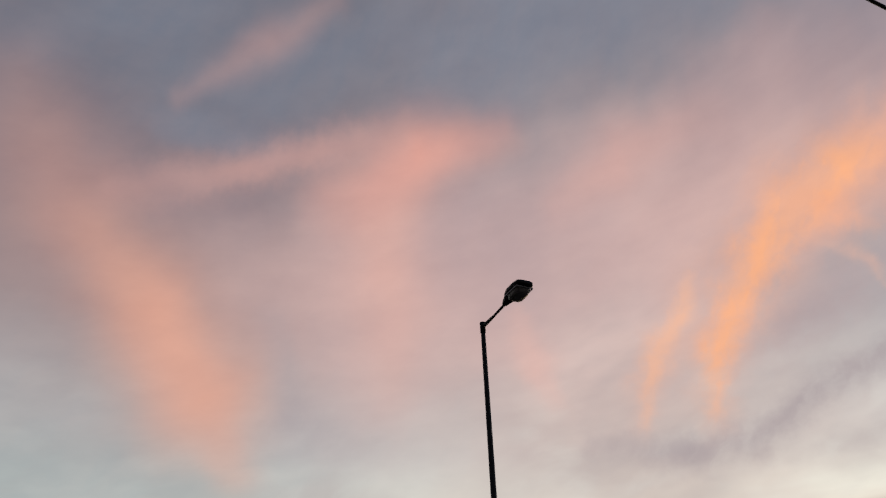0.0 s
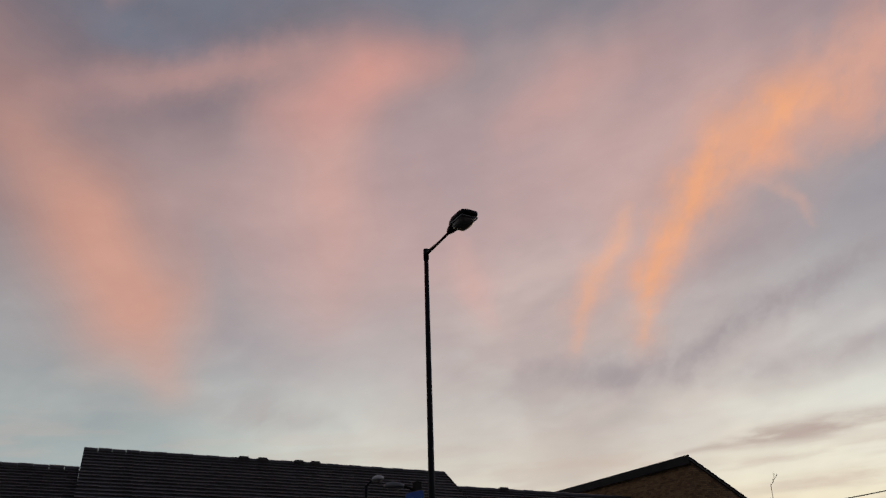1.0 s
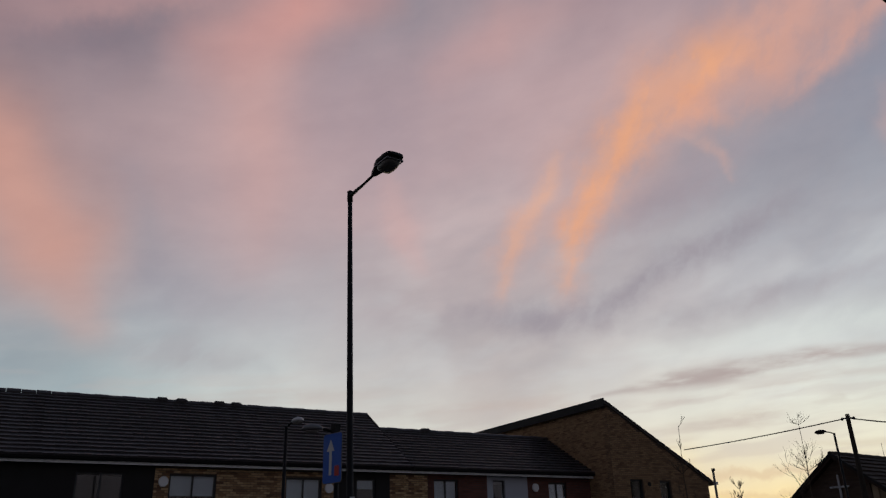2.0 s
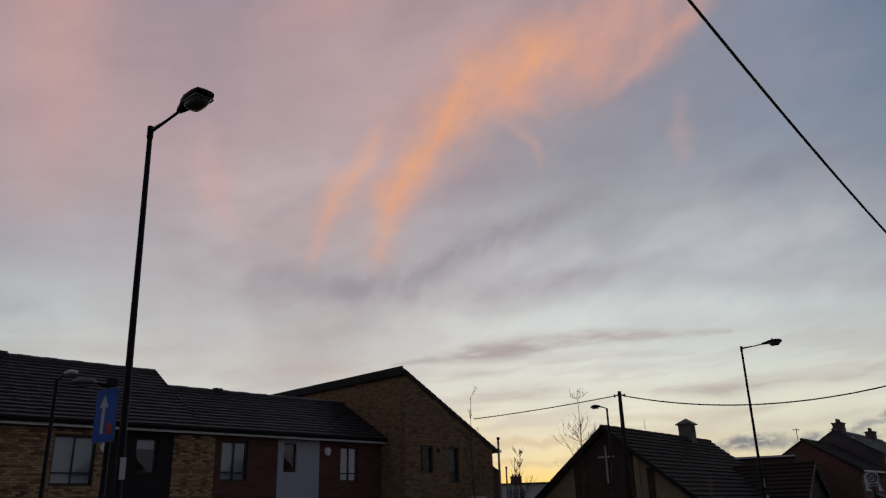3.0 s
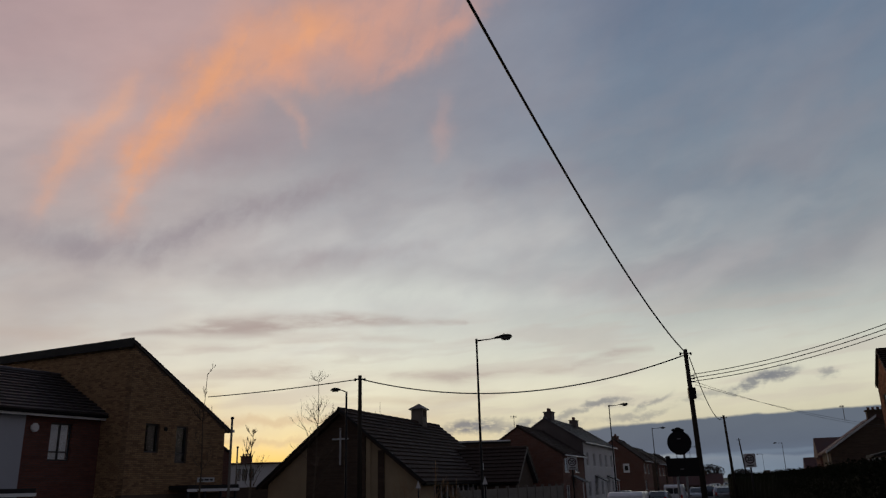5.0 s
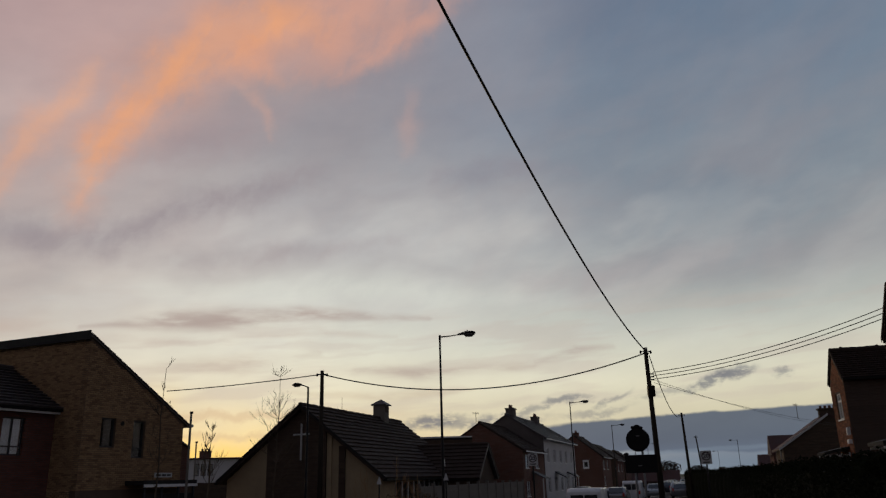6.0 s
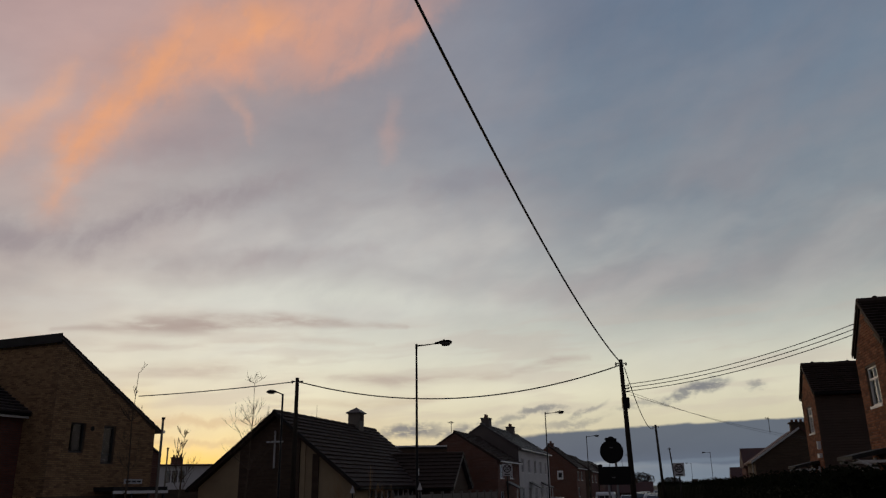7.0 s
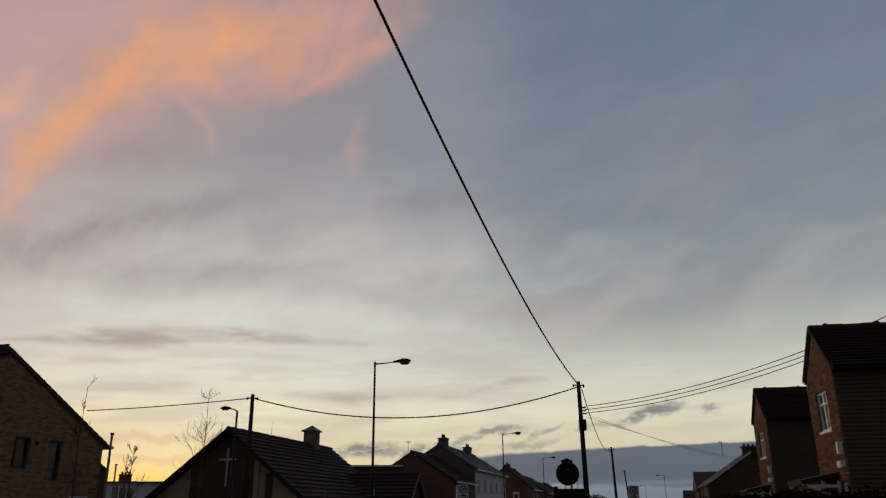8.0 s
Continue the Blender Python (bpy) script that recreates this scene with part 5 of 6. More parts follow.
# wall plate on the farther red gable, and porches on the fronts
porch_rows = [(38.6, RED), (50.2, WHITE_RENDER), (57.4, WHITE_RENDER)]
for x, material in porch_rows:
    hood = thing("porch_hood", STREET, "small tiled porch hood over a front door", "porch", "porch hoods")
    bm = bmesh.new()
    prism(bm, [(-1.1, 2.3), (-0.006, 2.85), (-0.006, 2.72), (-1.1, 2.2)], x, x + 2.0, 0)
    part("hood_roof", bm, TILE, hood)
    for dx in (0.1, 1.82):
        block("bracket", hood, WHITE, x + dx, x + dx + 0.08, -1.0, -0.92, -0.1, 2.22)
panel_board = thing("wall_board", STREET, "small white board on the red brick gable", "board")
block("board", panel_board, WHITE, 90.90, 90.975, 2.0, 2.9, 3.3, 4.6)
block("stripe", panel_board, INK, 90.89, 90.899, 2.2, 2.7, 3.6, 4.3)

# flat-roofed block behind the chapel wing
flat_block = thing("flat_roofed_block", pose(2.9, 60.5, 0, 0, 0, -6), "flat-roofed brown brick block with a white roof edge", "building")
block("wall", flat_block, BROWN, 0.0, 4.6, 0.0, 6.0, -0.1, 5.25)
block("roof_edge", flat_block, WHITE, -0.08, 4.6, -0.08, -0.004, 5.40, 5.50, label="white roof edge board")
block("roof", flat_block, CLAD, -0.08, 4.6, 0.0, 6.1, 5.26, 5.52)

# television aerials on ridges
def aerial(x, y, z, height, label):
    ob = thing("aerial", pose(x, y, z), label, "aerial", "aerials")
    bm = bmesh.new()
    tube(bm, [(0, 0, 0), (0, 0, height)], 0.025, 6)
    part("mast", bm, STEEL, ob)
    bm = bmesh.new()
    tube(bm, [(-0.28, 0, height - 0.1), (0.28, 0.3, height - 0.1)], 0.018, 5)
    for k in range(6):
        tube(bm, [(-0.25 + 0.1 * k, 0.03 + 0.05 * k, height - 0.2), (-0.25 + 0.1 * k, 0.03 + 0.05 * k, height)], 0.012, 4)
    part("boom", bm, STEEL, ob)


aerial(8.7, 66.6, 6.85, 1.0, "thin television aerial on a roof ridge")
aerial(36.9, 65.2, 6.6, 1.35, "thin television aerial by a chimney")

# ---- white house at the end of the side street ----
pale = thing("pale_house", pose(-16.9, 73.2, 0, 0, 0, 6), "white house with a red-brown roof edge and three windows", "house")
bm = bmesh.new()
holes = [(0.7, 1.15, 3.2, 4.2), (1.3, 1.75, 3.2, 4.2), (1.9, 2.35, 3.2, 4.2)]
holed(bm, 0, 6.2, 2.6, 4.62, holes, 0.0, 0.25)
part("upper_wall", bm, WHITE_RENDER, pale)
for h in holes:
    window(pale, *h, 0.06, FRAME, (), (), 0.0, None)
block("rear_wall", pale, WHITE_RENDER, 0, 6.2, 5.0, 5.25, 2.6, 4.62)
block("lower_wall", pale, BROWN, 0, 6.2, -0.6, 5.25, -0.1, 2.59)
bm = bmesh.new()
prism(bm, [(-0.25, 4.63), (-0.25, 4.72), (2.6, 4.85), (5.5, 4.72), (5.5, 4.63)], -0.2, 6.4, 0)
roof = part("roof", bm, TILE_RED, pale)
bm = bmesh.new()
box(bm, 0.9, 1.9, 1.8, 2.6, 4.7, 5.35)
box(bm, 0.85, 1.95, 1.75, 2.65, 5.352, 5.43)
for x in (1.1, 1.4, 1.7):
    tube(bm, [(x, 2.2, 5.43), (x, 2.2, 5.65)], 0.09, 8)
part("chimney", bm, RED, roof)

# ---- brick houses on the near side, gables to the street ----
GABLE_HOLES = [(0.80, 1.78, 4.30, 5.32), (0.20, 0.70, 2.15, 2.95)]


def gabled_house(m, deep, label):
    """Local x runs back along the ridge, y along the street; the gable is at x = 0, the dark long wall at y = 0."""
    house = thing("gabled_house", m, label, "house", "gabled brick houses")
    wide, eave, top = 2.5, 5.86, 7.03
    turned = pose(0, 0, 0, 0, 0, 90)
    holes = GABLE_HOLES
    bm = bmesh.new()
    holed(bm, 0.0, wide, -0.1, eave - 0.12, holes, -0.28, 0.0)
    prism(bm, [(0, eave - 0.119), (wide, eave - 0.119), (wide / 2, top - 0.12)], -0.28, 0.0, 1)
    wall = part("gable_wall", bm, MORTAR, house, "orange-brown brick gable")
    wall.matrix_basis = turned
    w = window(house, *holes[0], -0.05, WHITE, (1.29,), (5.0,), 0.0, WHITE, face=1)
    w.matrix_basis = turned
    w = window(house, *holes[1], -0.05, WHITE, (), (), 0.5, WHITE, face=1)
    w.matrix_basis = turned
    block("long_wall", house, DARKRED, 0.284, deep, 0.03, 0.3, -0.1, eave - 0.1)
    # Lapped strips stand in for the side wall's dark brick courses.
    strip_rows = int((eave - 0.1) / 0.105)
    bm = bmesh.new()
    prism(bm, [(-0.003, 0.0), (-0.050, 0.0), (-0.050, 0.010), (-0.014, 0.103), (-0.003, 0.103)], 0.004, deep, 0)
    data = mesh_of("cladding_board", bm, COURSE_BROWN)
    for j in range(strip_rows):
        ob = new("cladding_board", data)
        ob.parent = house
        ob.location = (0, 0, -0.02 + 0.105 * j)
    block("far_wall", house, ORANGE, 0.284, deep, wide - 0.3, wide, -0.1, eave - 0.1)
    block("back_wall", house, ORANGE, deep - 0.3, deep, 0.31, wide - 0.31, -0.1, eave - 0.1)
    block("floor_slab", house, DARKROOM, 0.3, deep - 0.31, 0.31, wide - 0.31, 2.95, 3.1)
    bm = bmesh.new()
    prism(bm, [(-0.16, eave - 0.08), (wide / 2, top), (wide + 0.04, eave - 0.06), (wide + 0.02, eave - 0.16), (wide / 2, top - 0.1), (-0.1, eave - 0.16)], -0.045, deep + 0.1, 0)
    roof = part("roof", bm, TILE_BROWN, house)
    tiled_slope(roof, -0.055, deep + 0.1, (-0.16, eave - 0.07), (wide / 2, top + 0.01), 13, TILE_BROWN)
    tiled_slope(roof, -0.055, deep + 0.1, (wide + 0.04, eave - 0.05), (wide / 2, top + 0.01), 13, TILE_BROWN)
    ridge_row(roof, -0.055, deep + 0.1, wide / 2, top + 0.03, TILE_BROWN)
    for a, b in ((-0.18, eave - 0.03), (wide + 0.07, eave - 0.01)):
        bm = bmesh.new()
        prism(bm, [(a, b), (wide / 2, top + 0.10), (wide / 2, top - 0.02), (a, b - 0.12)], -0.078, -0.058, 0)
        part("verge", bm, TILE_BROWN, house, "thin dark verge of the gable")
    for k in range(int(deep / 1.35)):
        bm = bmesh.new()
        bmesh.ops.create_icosphere(bm, subdivisions=2, radius=0.085, matrix=pose(0.4 + 1.35 * k, wide / 2, top + 0.10))
        part("ridge_knob", bm, TILE_BROWN, house, smooth=True)
    block("gutter", house, BLACK, -0.05, deep, -0.27, -0.17, eave - 0.16, eave - 0.06)
    bm = bmesh.new()
    tube(bm, [(2.9, -0.10, eave - 0.2), (2.9, -0.06, eave - 0.5), (2.9, -0.06, 0.0)], 0.035, 8)
    part("downpipe", bm, BLACK, house, "black downpipe")
    for a, b, z0, z1 in ((0.12, 0.24, 3.62, 3.92), (0.10, 0.40, 3.30, 3.46)):
        ob = block("meter_box", house, WHITE, a, b, 0.003, 0.14, z0, z1, label="white meter box", bevel=0.01)
        ob.matrix_basis = turned
    bm = bmesh.new()
    prism(bm, [(-0.95, 3.02), (-0.004, 3.22), (-0.004, 3.10), (-0.95, 2.92)], 0.75, 2.35, 1)
    hood = part("porch_hood", bm, CLAD, house, "dark porch hood on white brackets")
    for y in (0.85, 2.2):
        bm = bmesh.new()
        tube(bm, [(-0.85, y, 2.92), (-0.42, y, 2.72), (-0.05, y, 2.25)], 0.04, 6)
        box(bm, -0.07, -0.004, y - 0.04, y + 0.04, 1.9, 3.0)
        box(bm, -0.92, -0.075, y - 0.03, y + 0.03, 2.84, 2.91)
        part("gallows_bracket", bm, WHITE, hood)
    return house


COURSE_BROWN = surface("dark_brown_course_strips", (0.085, 0.060, 0.046), 0.8, 0.3, 1.2, bump=0.2)
near_house = gabled_house(pose(13.26, 17.81, 0, 0, 0, -20.6), 9.0, "orange brick gabled house with dark ridged brick side and white window")
far_house = copy_thing(near_house, pose(18.35, 28.95, 0, 0, 0, -20.6))

GABLE_WALLS = [ob for top in (near_house, far_house) for ob in top.children if ob.name.startswith("gable_wall")]

far_gable = thing("chimney_house", pose(34.2, 63.5, 0, 0, 0, -24), "dark gabled house with a chimney and pale verge", "house")
bm = bmesh.new()
prism(bm, [(0.0, -0.1), (7.6, -0.1), (7.6, 4.1), (3.8, 6.6), (0.0, 4.1)], 0.0, 9.0, 1)
part("wall", bm, BROWN, far_gable)
bm = bmesh.new()
prism(bm, [(-0.3, 4.0), (3.8, 6.72), (7.9, 4.0), (7.9, 4.15), (3.8, 6.9), (-0.3, 4.15)], -0.1, 9.2, 1)
roof = part("roof", bm, TILE_RED, far_gable)
bm = bmesh.new()
prism(bm, [(-0.32, 3.95), (3.8, 6.66), (3.8, 6.86), (-0.32, 4.13)], -0.16, -0.105, 1)
part("verge_board", bm, GREYLAMP, far_gable, "pale verge board")
bm = bmesh.new()
box(bm, 3.2, 5.0, 0.1, 0.9, 5.9, 7.15)
box(bm, 3.1, 5.1, 0.0, 1.0, 7.152, 7.27)
stack = part("chimney", bm, BROWN, roof)
for k in range(5):
    bm = bmesh.new()
    tube(bm, [(3.4 + 0.35 * k, 0.5, 7.27), (3.4 + 0.35 * k, 0.5, 7.5)], 0.11, 8)
    part("chimney_pot", bm, RED, far_gable, smooth=True)
bm = bmesh.new()
box(bm, -0.7, -0.004, 0.2, 2.2, 2.5, 2.75)
box(bm, -0.68, -0.58, 0.25, 0.35, -0.1, 2.5)
part("porch", bm, WHITE, far_gable, "white timber porch")
block("corner_post", far_gable, WHITE, -0.06, -0.004, 2.6, 2.75, -0.1, 4.0)
for x, y, w, h, turn, wall, label in (
        (44.05, 75.3, 4.0, 4.5, 66, DARKRED, "distant house with a red tiled roof"),
        (46.6, 83.1, 4.0, 2.75, 66, DARKRED, "distant low house with a dark red roof"),
        (63.0, 131.0, 9.0, 2.4, 66, BROWN, "distant low brown house at the street's end"),
        (53.5, 136.0, 8.0, 2.7, 66, BROWN, "distant low brown house at the street's end"),
        (71.5, 129.0, 7.0, 2.9, 66, BROWN, "distant low brown house at the street's end")):
    hs = thing("distant_house", pose(x, y, -1.2 if wall is BROWN else 0, 0, 0, turn), label, "house", "distant houses")
    bm = bmesh.new()
    prism(bm, [(0, -0.1), (6, -0.1), (6, h - 0.6), (0, h - 0.6)], 0, w, 1)
    part("wall", bm, wall, hs)
    bm = bmesh.new()
    prism(bm, [(-0.3, h - 0.6), (-0.3, h - 0.45), (2.6, h + 1.4), (6.0, h - 0.45), (6.0, h - 0.6)], -0.2, w + 0.2, 1)
    part("roof", bm, TILE_RED, hs)
    if wall is BROWN:
        bm = bmesh.new()
        box(bm, 2.3, 2.9, w * 0.3, w * 0.3 + 1.1, h + 1.0, h + 2.0)
        part("chimney", bm, BROWN, hs)


# ---- hedge and trees ----
def leafy(name, parent, material, spots, size, seed):
    """One mesh of many small leaf blades scattered at the given spots."""
    rng = random.Random(seed)
    verts, faces = [], []
    for x, y, z in spots:
        a, b = rng.uniform(0, 6.28), rng.uniform(-1.1, 1.1)
        s = size * rng.uniform(0.6, 1.4)
        u = Vector((math.cos(a) * math.cos(b), math.sin(a) * math.cos(b), math.sin(b)))
        v = u.orthogonal().normalized() * 0.5
        p = Vector((x, y, z))
        n = len(verts)
        verts += [p - u * s, p + v * s, p + u * s, p - v * s]
        faces.append((n, n + 1, n + 2, n + 3))
    data = bpy.data.meshes.new(name)
    data.from_pydata([tuple(p) for p in verts], [], faces)
    data.materials.append(material)
    ob = new(name, data)
    ob.parent = parent
    return ob


hedge = thing("hedge", pose(7.0, 11.2, 0, 0, 0, 66.87), "tall dense dark green clipped hedge", "hedge")
rng = random.Random(4)


def hedge_top(x):
    return 2.52 + 0.05 * math.sin(x * 0.9) + 0.03 * math.sin(x * 2.3 + 1)


def hedge_bow(x):
    """The far end of the hedge stands out towards the road."""
    k = min(1.0, max(0.0, (x - 30.0) / 42.0))
    return 3.3 * k * k * (3 - 2 * k)


bm = bmesh.new()
cols = []
for i in range(161):
    x = -4 + i * 0.55
    t = hedge_top(x) - 0.12
    cols.append([bm.verts.new((x, y + hedge_bow(x) + 0.06 * math.sin(x * 3 + y * 5), z)) for y, z in ((0.55, -0.12), (0.62, t * 0.6), (0.42, t - 0.1), (0, t), (-0.45, t - 0.1), (-0.62, t * 0.6), (-0.55, -0.12))])
for a, b in zip(cols, cols[1:]):
    for k in range(6):
        bm.faces.new((a[k], a[k + 1], b[k + 1], b[k]))
bm.faces.new(cols[0])
bm.faces.new(cols[-1])
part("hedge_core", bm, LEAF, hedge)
spots = []
for _ in range(56000):
    x = -4.1 + 88.0 * rng.random() ** 1.7
    t = hedge_top(x)
    q = rng.random()
    if q < 0.4:
        spots.append((x, hedge_bow(x) + rng.uniform(-0.6, 0.6), t - 0.12 + rng.gauss(0.02, 0.06)))
    else:
        spots.append((x, hedge_bow(x) + 0.62 * rng.choice((-1, 1, 1)) + rng.gauss(0, 0.04), rng.uniform(0.1, t - 0.1)))
for _ in range(150):
    x, y = rng.uniform(-4, 80), rng.uniform(-0.5, 0.5)
    y += hedge_bow(x)
    for k in range(rng.randint(3, 9)):
        spots.append((x + rng.gauss(0, 0.03), y + rng.gauss(0, 0.03), hedge_top(x) - 0.1 + k * 0.025))
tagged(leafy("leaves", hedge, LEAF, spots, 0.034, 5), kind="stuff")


def bare_tree(x, y, height, spread, seed, label, trunk=0.055, levels=3, upright=1.15, wood=BARK):
    """A leafless tree: a tapered trunk, limbs and twigs."""
    rng = random.Random(seed)
    tree = thing("bare_tree", pose(x, y, -0.12), label, "tree", "bare trees")
    bm = bmesh.new()
    pts = [Vector((0, 0, 0))]
    for k in range(8):
        pts.append(pts[-1] + Vector((rng.gauss(0, 0.035), rng.gauss(0, 0.035), height / 8)))
    tube(bm, pts, [max(0.009, trunk * (1 - 0.12 * k)) for k in range(9)], 7)
    part("trunk", bm, wood, tree, smooth=True)
    bm = bmesh.new()

    def grow(base, way, length, radius, level):
        line = [base]
        for k in range(4):
            way = (way + Vector((rng.gauss(0, 0.12), rng.gauss(0, 0.12), 0.08))).normalized()
            line.append(line[-1] + way * length / 4)
        tube(bm, line, [radius * (1 - 0.17 * k) for k in range(5)], 4, False)
        if level:
            for _ in range(rng.randint(3, 5)):
                at = line[rng.randint(1, 4)]
                turn = Vector((rng.gauss(0, 1), rng.gauss(0, 1), upright)).normalized()
                grow(at, (way * 0.7 + turn * 0.7).normalized(), length * rng.uniform(0.35, 0.7), max(0.005, radius * 0.7), level - 1)

    for _ in range(int(8 + spread * 5)):
        k = rng.choice((3, 4, 4, 5, 5, 6, 6, 7, 8) if height > 4 else (0, 1, 1, 2, 3, 4, 5))
        a = rng.uniform(0, 6.28)
        grow(pts[k], Vector((math.cos(a), math.sin(a), upright * rng.uniform(0.7, 1.4))).normalized(), spread * rng.uniform(0.5, 1.0) * (1.15 - k / 10), max(0.007, trunk * 0.22), levels - 1)
    tagged(part("twig_mass", bm, wood, tree), kind="stuff")
    return tree


bare_tree(-3.75, 30.2, 6.45, 1.9, 3, "thin leafless street tree before the chapel", 0.05, 3, 0.3)
bare_tree(-7.1, 26.4, 6.3, 1.0, 8, "thin leafless sapling before the corner house", 0.05, 3, 0.8)
bare_tree(-12.9, 64.0, 6.6, 2.2, 12, "leafless tree in front of the white house", 0.12)
bare_tree(-2.7, 62.0, 8.9, 1.6, 15, "leafless tree top beyond the chapel roof", 0.12)
for x, y, h, spread, seed in ((0.9, 34.7, 3.5, 1.3, 21), (-0.5, 35.3, 3.2, 1.2, 22), (1.7, 33.8, 2.7, 1.1, 23)):
    bare_tree(x, y, h, spread, seed, "dry brown bare shrub against the chapel wall", 0.04, 3, 1.3, DRY_TWIG)

rng = random.Random(31)
for k in range(5):
    x, y = 0.53 + 0.418 * k, 31.85 + -0.170 * k
    high = 2.01 + rng.uniform(-0.12, 0.14)
    bush = thing("garden_shrub", pose(x, y, -0.12), "dry brown-green shrub in front of the concrete fence", "shrub", "shrubs by the fence")
    bm = bmesh.new()
    for j in range(6):
        a = j * 1.05
        tube(bm, [(0, 0, 0), (0.12 * math.cos(a), 0.12 * math.sin(a), high * 0.5), (0.32 * math.cos(a), 0.32 * math.sin(a), high * 0.95)], [0.022, 0.014, 0.006], 5, False)
    part("stem", bm, DRY_TWIG, bush)
    tips = []
    for _ in range(1500):
        d = Vector((rng.gauss(0, 1), rng.gauss(0, 1), rng.gauss(0, 1))).normalized() * rng.uniform(0.3, 1.0)
        tips.append((d.x * 0.5, d.y * 0.4, high * 0.55 + d.z * high * 0.5 + rng.gauss(0, 0.06)))
    tagged(leafy("foliage", bush, DRY_LEAF, tips, 0.035, 40 + k), kind="stuff")

rng = random.Random(9)
for x, y, r, h in ((88, 232, 7.0, 6.2), (101, 240, 6.0, 4.6), (76, 240, 6.0, 4.2), (120, 250, 9.0, 4.4), (139, 255, 8.0, 4.0), (160, 262, 9.0, 4.2)):
    tree = thing("distant_tree", pose(x, y, -0.1), "distant dark leafless tree with a rounded crown", "tree", "distant trees")
    bm = bmesh.new()
    tube(bm, [(0, 0, 0), (0.1, 0, h * 0.35), (0.0, 0.1, h * 0.7)], [0.4, 0.3, 0.12], 8)
    for k in range(7):
        a = k * 0.9
        tube(bm, [(0, 0, h * 0.35), (r * 0.3 * math.cos(a), r * 0.3 * math.sin(a), h * 0.6), (r * 0.55 * math.cos(a), r * 0.55 * math.sin(a), h * 0.85)], [0.16, 0.1, 0.05], 5)
    part("trunk", bm, BARK, tree)
    crown = []
    for _ in range(1400):
        d = Vector((rng.gauss(0, 1), rng.gauss(0, 1), rng.gauss(0, 1))).normalized() * rng.uniform(0.45, 1.0)
        crown.append((d.x * r * 0.62, d.y * r * 0.62, h * 0.62 + d.z * h * 0.38))
    leafy("crown", tree, TWIG, crown, 0.28, int(x))


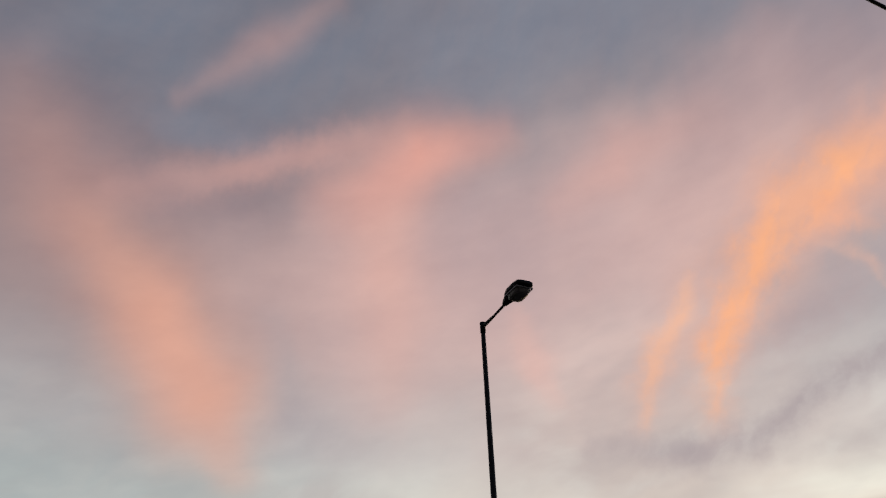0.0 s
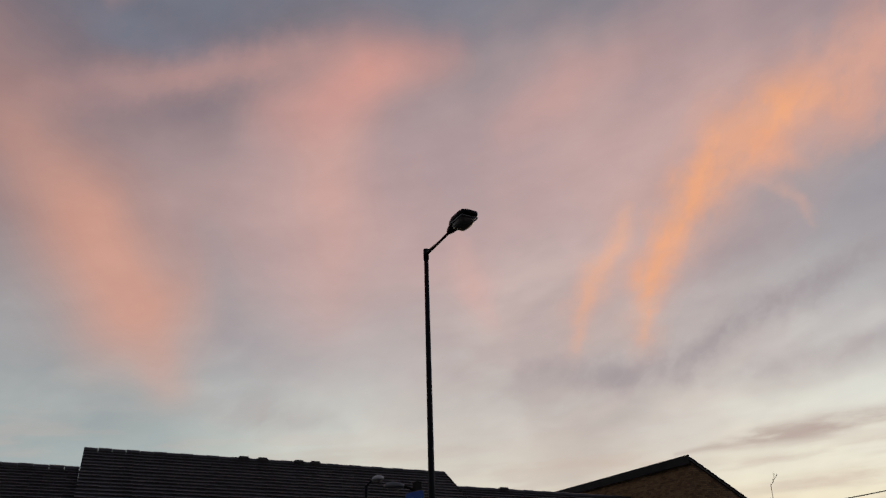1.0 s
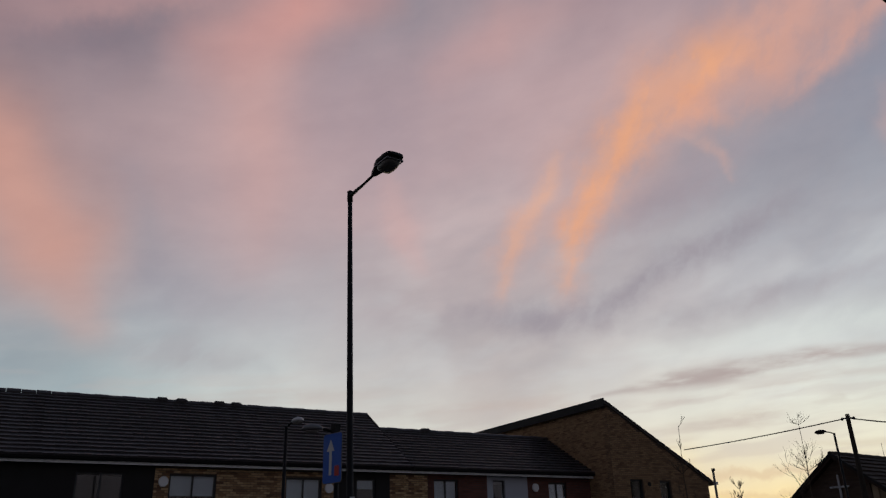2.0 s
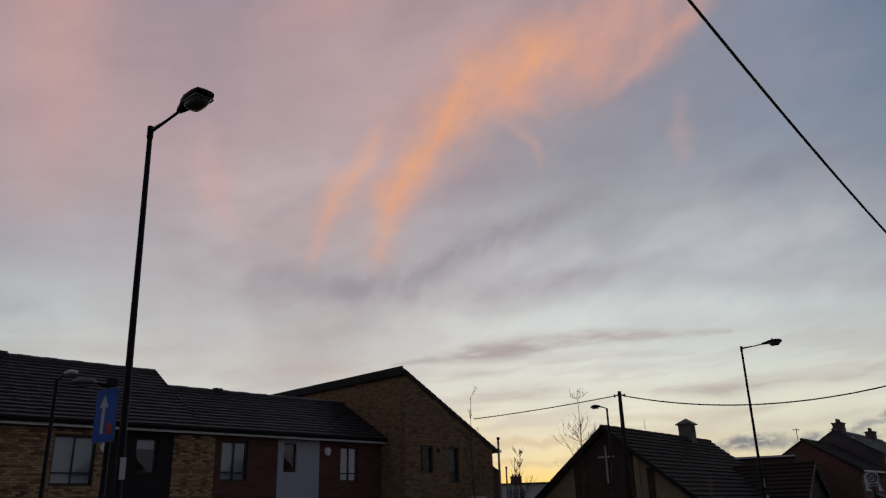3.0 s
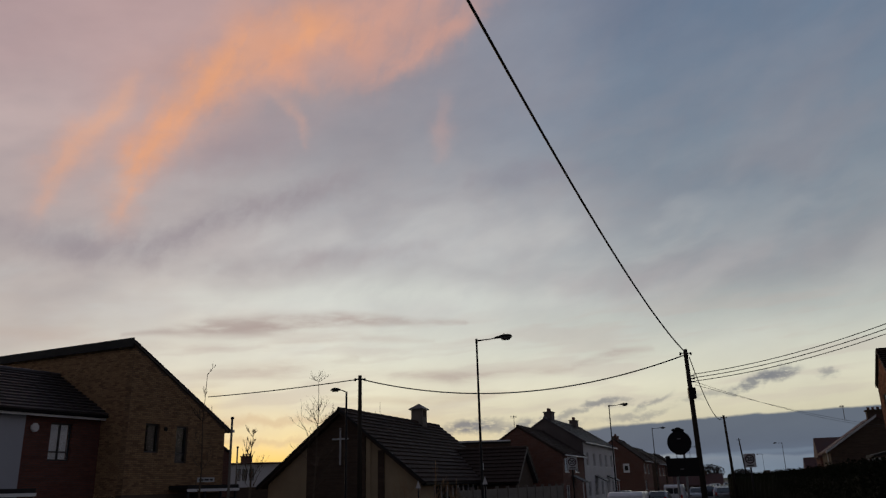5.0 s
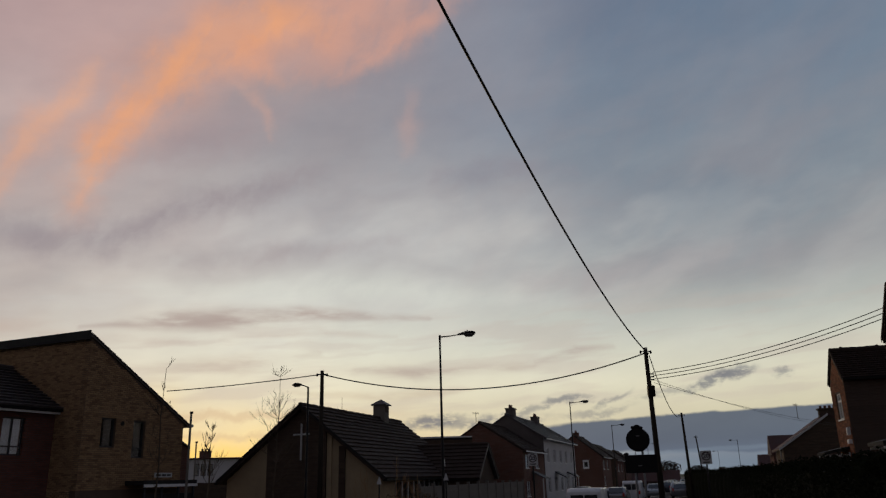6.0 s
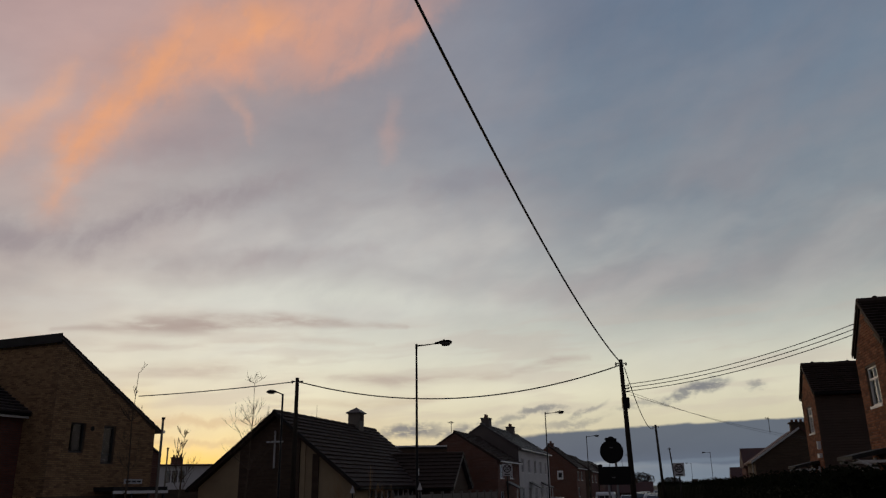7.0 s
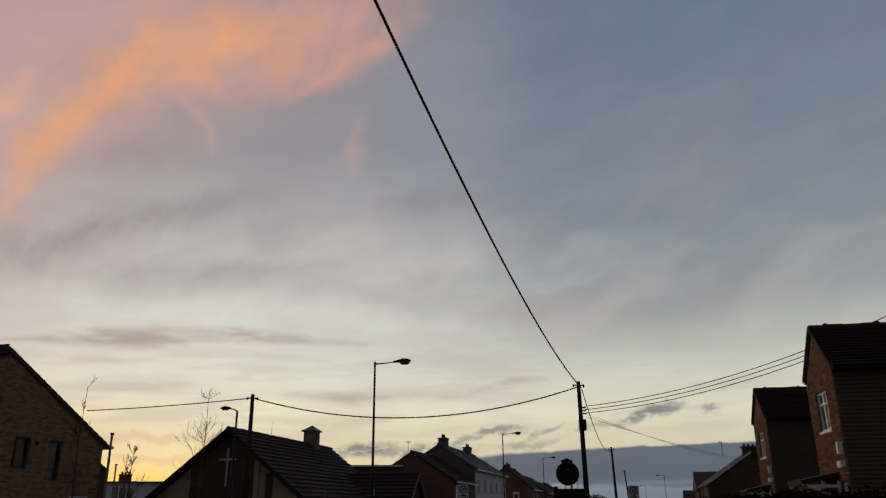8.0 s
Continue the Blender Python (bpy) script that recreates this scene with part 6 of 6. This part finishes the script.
# ---- vehicles ----
def vehicle(m, kind, paint, label):
    """A parked car or van: local x is forward."""
    car = thing("van" if kind == "van" else "car", m, label, "van" if kind == "van" else "car", "parked vehicles")
    if kind == "van":
        length, wide, side = 4.4, 1.78, [(-2.2, 0.35), (2.1, 0.35), (2.2, 0.75), (1.95, 1.05), (1.25, 1.2), (0.65, 1.80), (0.3, 1.9), (-1.9, 1.92), (-2.15, 1.75), (-2.2, 0.9)]
    else:
        length, wide, side = 4.2, 1.74, [(-2.05, 0.32), (2.05, 0.32), (2.1, 0.65), (1.95, 0.85), (1.0, 1.0), (0.35, 1.42), (0.0, 1.48), (-1.2, 1.46), (-1.85, 1.02), (-2.1, 0.9)]
    bm = bmesh.new()
    prism(bm, side, -wide / 2, wide / 2, 1)
    for v in bm.verts:
        if v.co.z > 1.05:
            v.co.y *= 0.82 if kind == "car" else 0.9
    bmesh.ops.bevel(bm, geom=bm.edges[:], offset=0.07, segments=2, affect="EDGES", profile=0.6)
    body = part("body", bm, paint, car, smooth=True)
    roofw = wide * (0.82 if kind == "car" else 0.9)
    top = 1.40 if kind == "car" else 1.78
    bm = bmesh.new()
    if kind == "van":
        box(bm, -2.225, -2.19, -0.62, -0.03, 1.15, 1.62)
        box(bm, -2.225, -2.19, 0.03, 0.62, 1.15, 1.62)
    else:
        back = [bm.verts.new(p) for p in ((-1.89, -0.62, 1.04), (-1.89, 0.62, 1.04), (-1.30, 0.55, 1.42), (-1.30, -0.55, 1.42))]
        fwd = [bm.verts.new(v.co + Vector((-0.02, 0, 0.015))) for v in back]
        bm.faces.new(fwd)
        bm.faces.new(back[::-1])
        for k in range(4):
            bm.faces.new((back[k], back[(k + 1) % 4], fwd[(k + 1) % 4], fwd[k]))
    part("rear_window", bm, CARGLASS, car)
    bm = bmesh.new()
    a, b = ((1.20, 1.24), (0.70, 1.78)) if kind == "van" else ((0.93, 1.05), (0.42, 1.40))
    glass = [(a[0], a[1]), (b[0], b[1]), (b[0] + 0.03, b[1] + 0.02), (a[0] + 0.03, a[1] + 0.02)]
    prism(bm, glass, -roofw / 2 + 0.08, roofw / 2 - 0.08, 1)
    part("windscreen", bm, CARGLASS, car)
    for s in (-1, 1):
        bm = bmesh.new()
        y = s * (roofw / 2 + 0.02)
        z0 = 1.06 if kind == "car" else 1.2
        x0 = -1.5 if kind == "car" else 0.05
        prism(bm, [(x0, z0), (0.75 if kind == "car" else 1.05, z0), (0.25 if kind == "car" else 0.6, top - 0.04), (x0 + 0.25, top - 0.04)], y - 0.015, y + 0.03, 1)
        part("side_window", bm, CARGLASS, car)
        for x in (-1.3, 1.3):
            bm = bmesh.new()
            tube(bm, [(x, s * (wide / 2 - 0.2), 0.31), (x, s * (wide / 2 + 0.005), 0.31)], 0.31, 16)
            wheel = part("wheel", bm, RUBBER, car, smooth=False)
            bm = bmesh.new()
            tube(bm, [(x, s * (wide / 2 - 0.05), 0.31), (x, s * (wide / 2 + 0.015), 0.31)], 0.19, 12)
            part("rim", bm, STEEL, wheel)
        bm = bmesh.new()
        box(bm, -length / 2 - 0.03, -length / 2 + 0.05, s * 0.66 - 0.09, s * 0.66 + 0.09, 0.75, 1.05)
        part("rear_light", bm, SIGN_RED, car)
        bm = bmesh.new()
        box(bm, length / 2 - 0.16, length / 2 - 0.03, s * 0.62 - 0.12, s * 0.62 + 0.12, 0.66, 0.80)
        part("headlight", bm, LENS, car)
    return car


def on_road(x, y, turn=66.87):
    return pose(x, y, -0.12, 0, 0, turn)


vehicle(on_road(10.6, 39.0), "van", CARWHITE, "small white panel van seen from behind")
vehicle(on_road(20.6, 66.5), "car", CARGREY, "silver hatchback parked along the kerb")
vehicle(on_road(24.0, 72.5), "van", CARWHITE, "white van parked along the kerb")
vehicle(on_road(29.5, 82.0, 246.87), "car", CARGREY, "silver car facing down the street")
for x, y, paint, label in ((35.5, 95.0, CARDARK, "dark car parked along the street"), (40.5, 107.0, CARWHITE, "white car parked along the street"), (46.5, 121.0, CARGREY, "grey car parked along the street"), (20.0, 75.5, CARDARK, "dark car at the far kerb"), (53.0, 132.0, CARWHITE, "white car far along the street"), (30.9, 78.6, CARGREY, "silver car parked beside the hedge"), (34.4, 88.0, CARWHITE, "white car parked beside the hedge"), (38.6, 98.0, CARDARK, "dark car parked beside the hedge")):
    vehicle(on_road(x, y), "car", paint, label)


# small triangular signs by the chapel fence
for x, y, z in ((2.72, 30.93, 2.33), (0.15, 31.6, 2.25)):
    sign = thing("warning_sign", pose(x, y, 0, 0, 0, -4), "small pale triangular warning sign on a thin post", "road sign", "warning signs")
    bm = bmesh.new()
    prism(bm, [(-0.10, z), (0.10, z), (0.0, z + 0.30)], -0.13, -0.12, 1)
    part("plate", bm, SIGN_WHITE, sign)
    bm = bmesh.new()
    tube(bm, [(0, -0.09, -0.12), (0, -0.09, z + 0.3)], 0.028, 8)
    part("post", bm, BLACK, sign, smooth=True)


# ---- laid bricks of the nearest walls ----
for wall, span, openings, stretch in MOTTLED_WALLS:
    brick_course_wall(wall, MOTTLED_BRICK, *span, 2.3, 5.13, openings, -0.001, stretch, seed=int(span[0] * 10) + 50)
brick_course_wall(corner_front, BUFF_BRICK, 0.0, 5.46, 2.3, 8.0, CORNER_WINDOWS, -0.001, (0.0, 3.8, 4.3, 5.7), top=lambda x: 8.0 - x * 2.955 / 5.46, seed=3)
brick_course_wall(corner_side, BUFF_BRICK, 0.0, 11.1, 2.3, 7.9, [], 0.002, (0, 0, 0, 0), axis=1, seed=4)
for wall in GABLE_WALLS:
    brick_course_wall(wall, ORANGE_BRICK, 0.0, 2.5, 2.0, 6.9, GABLE_HOLES, 0.001, (0.0, 2.5, 3.5, 6.5), top=lambda x: 5.74 + (1.25 - abs(x - 1.25)) * 1.17 / 1.25, side=1, seed=5)
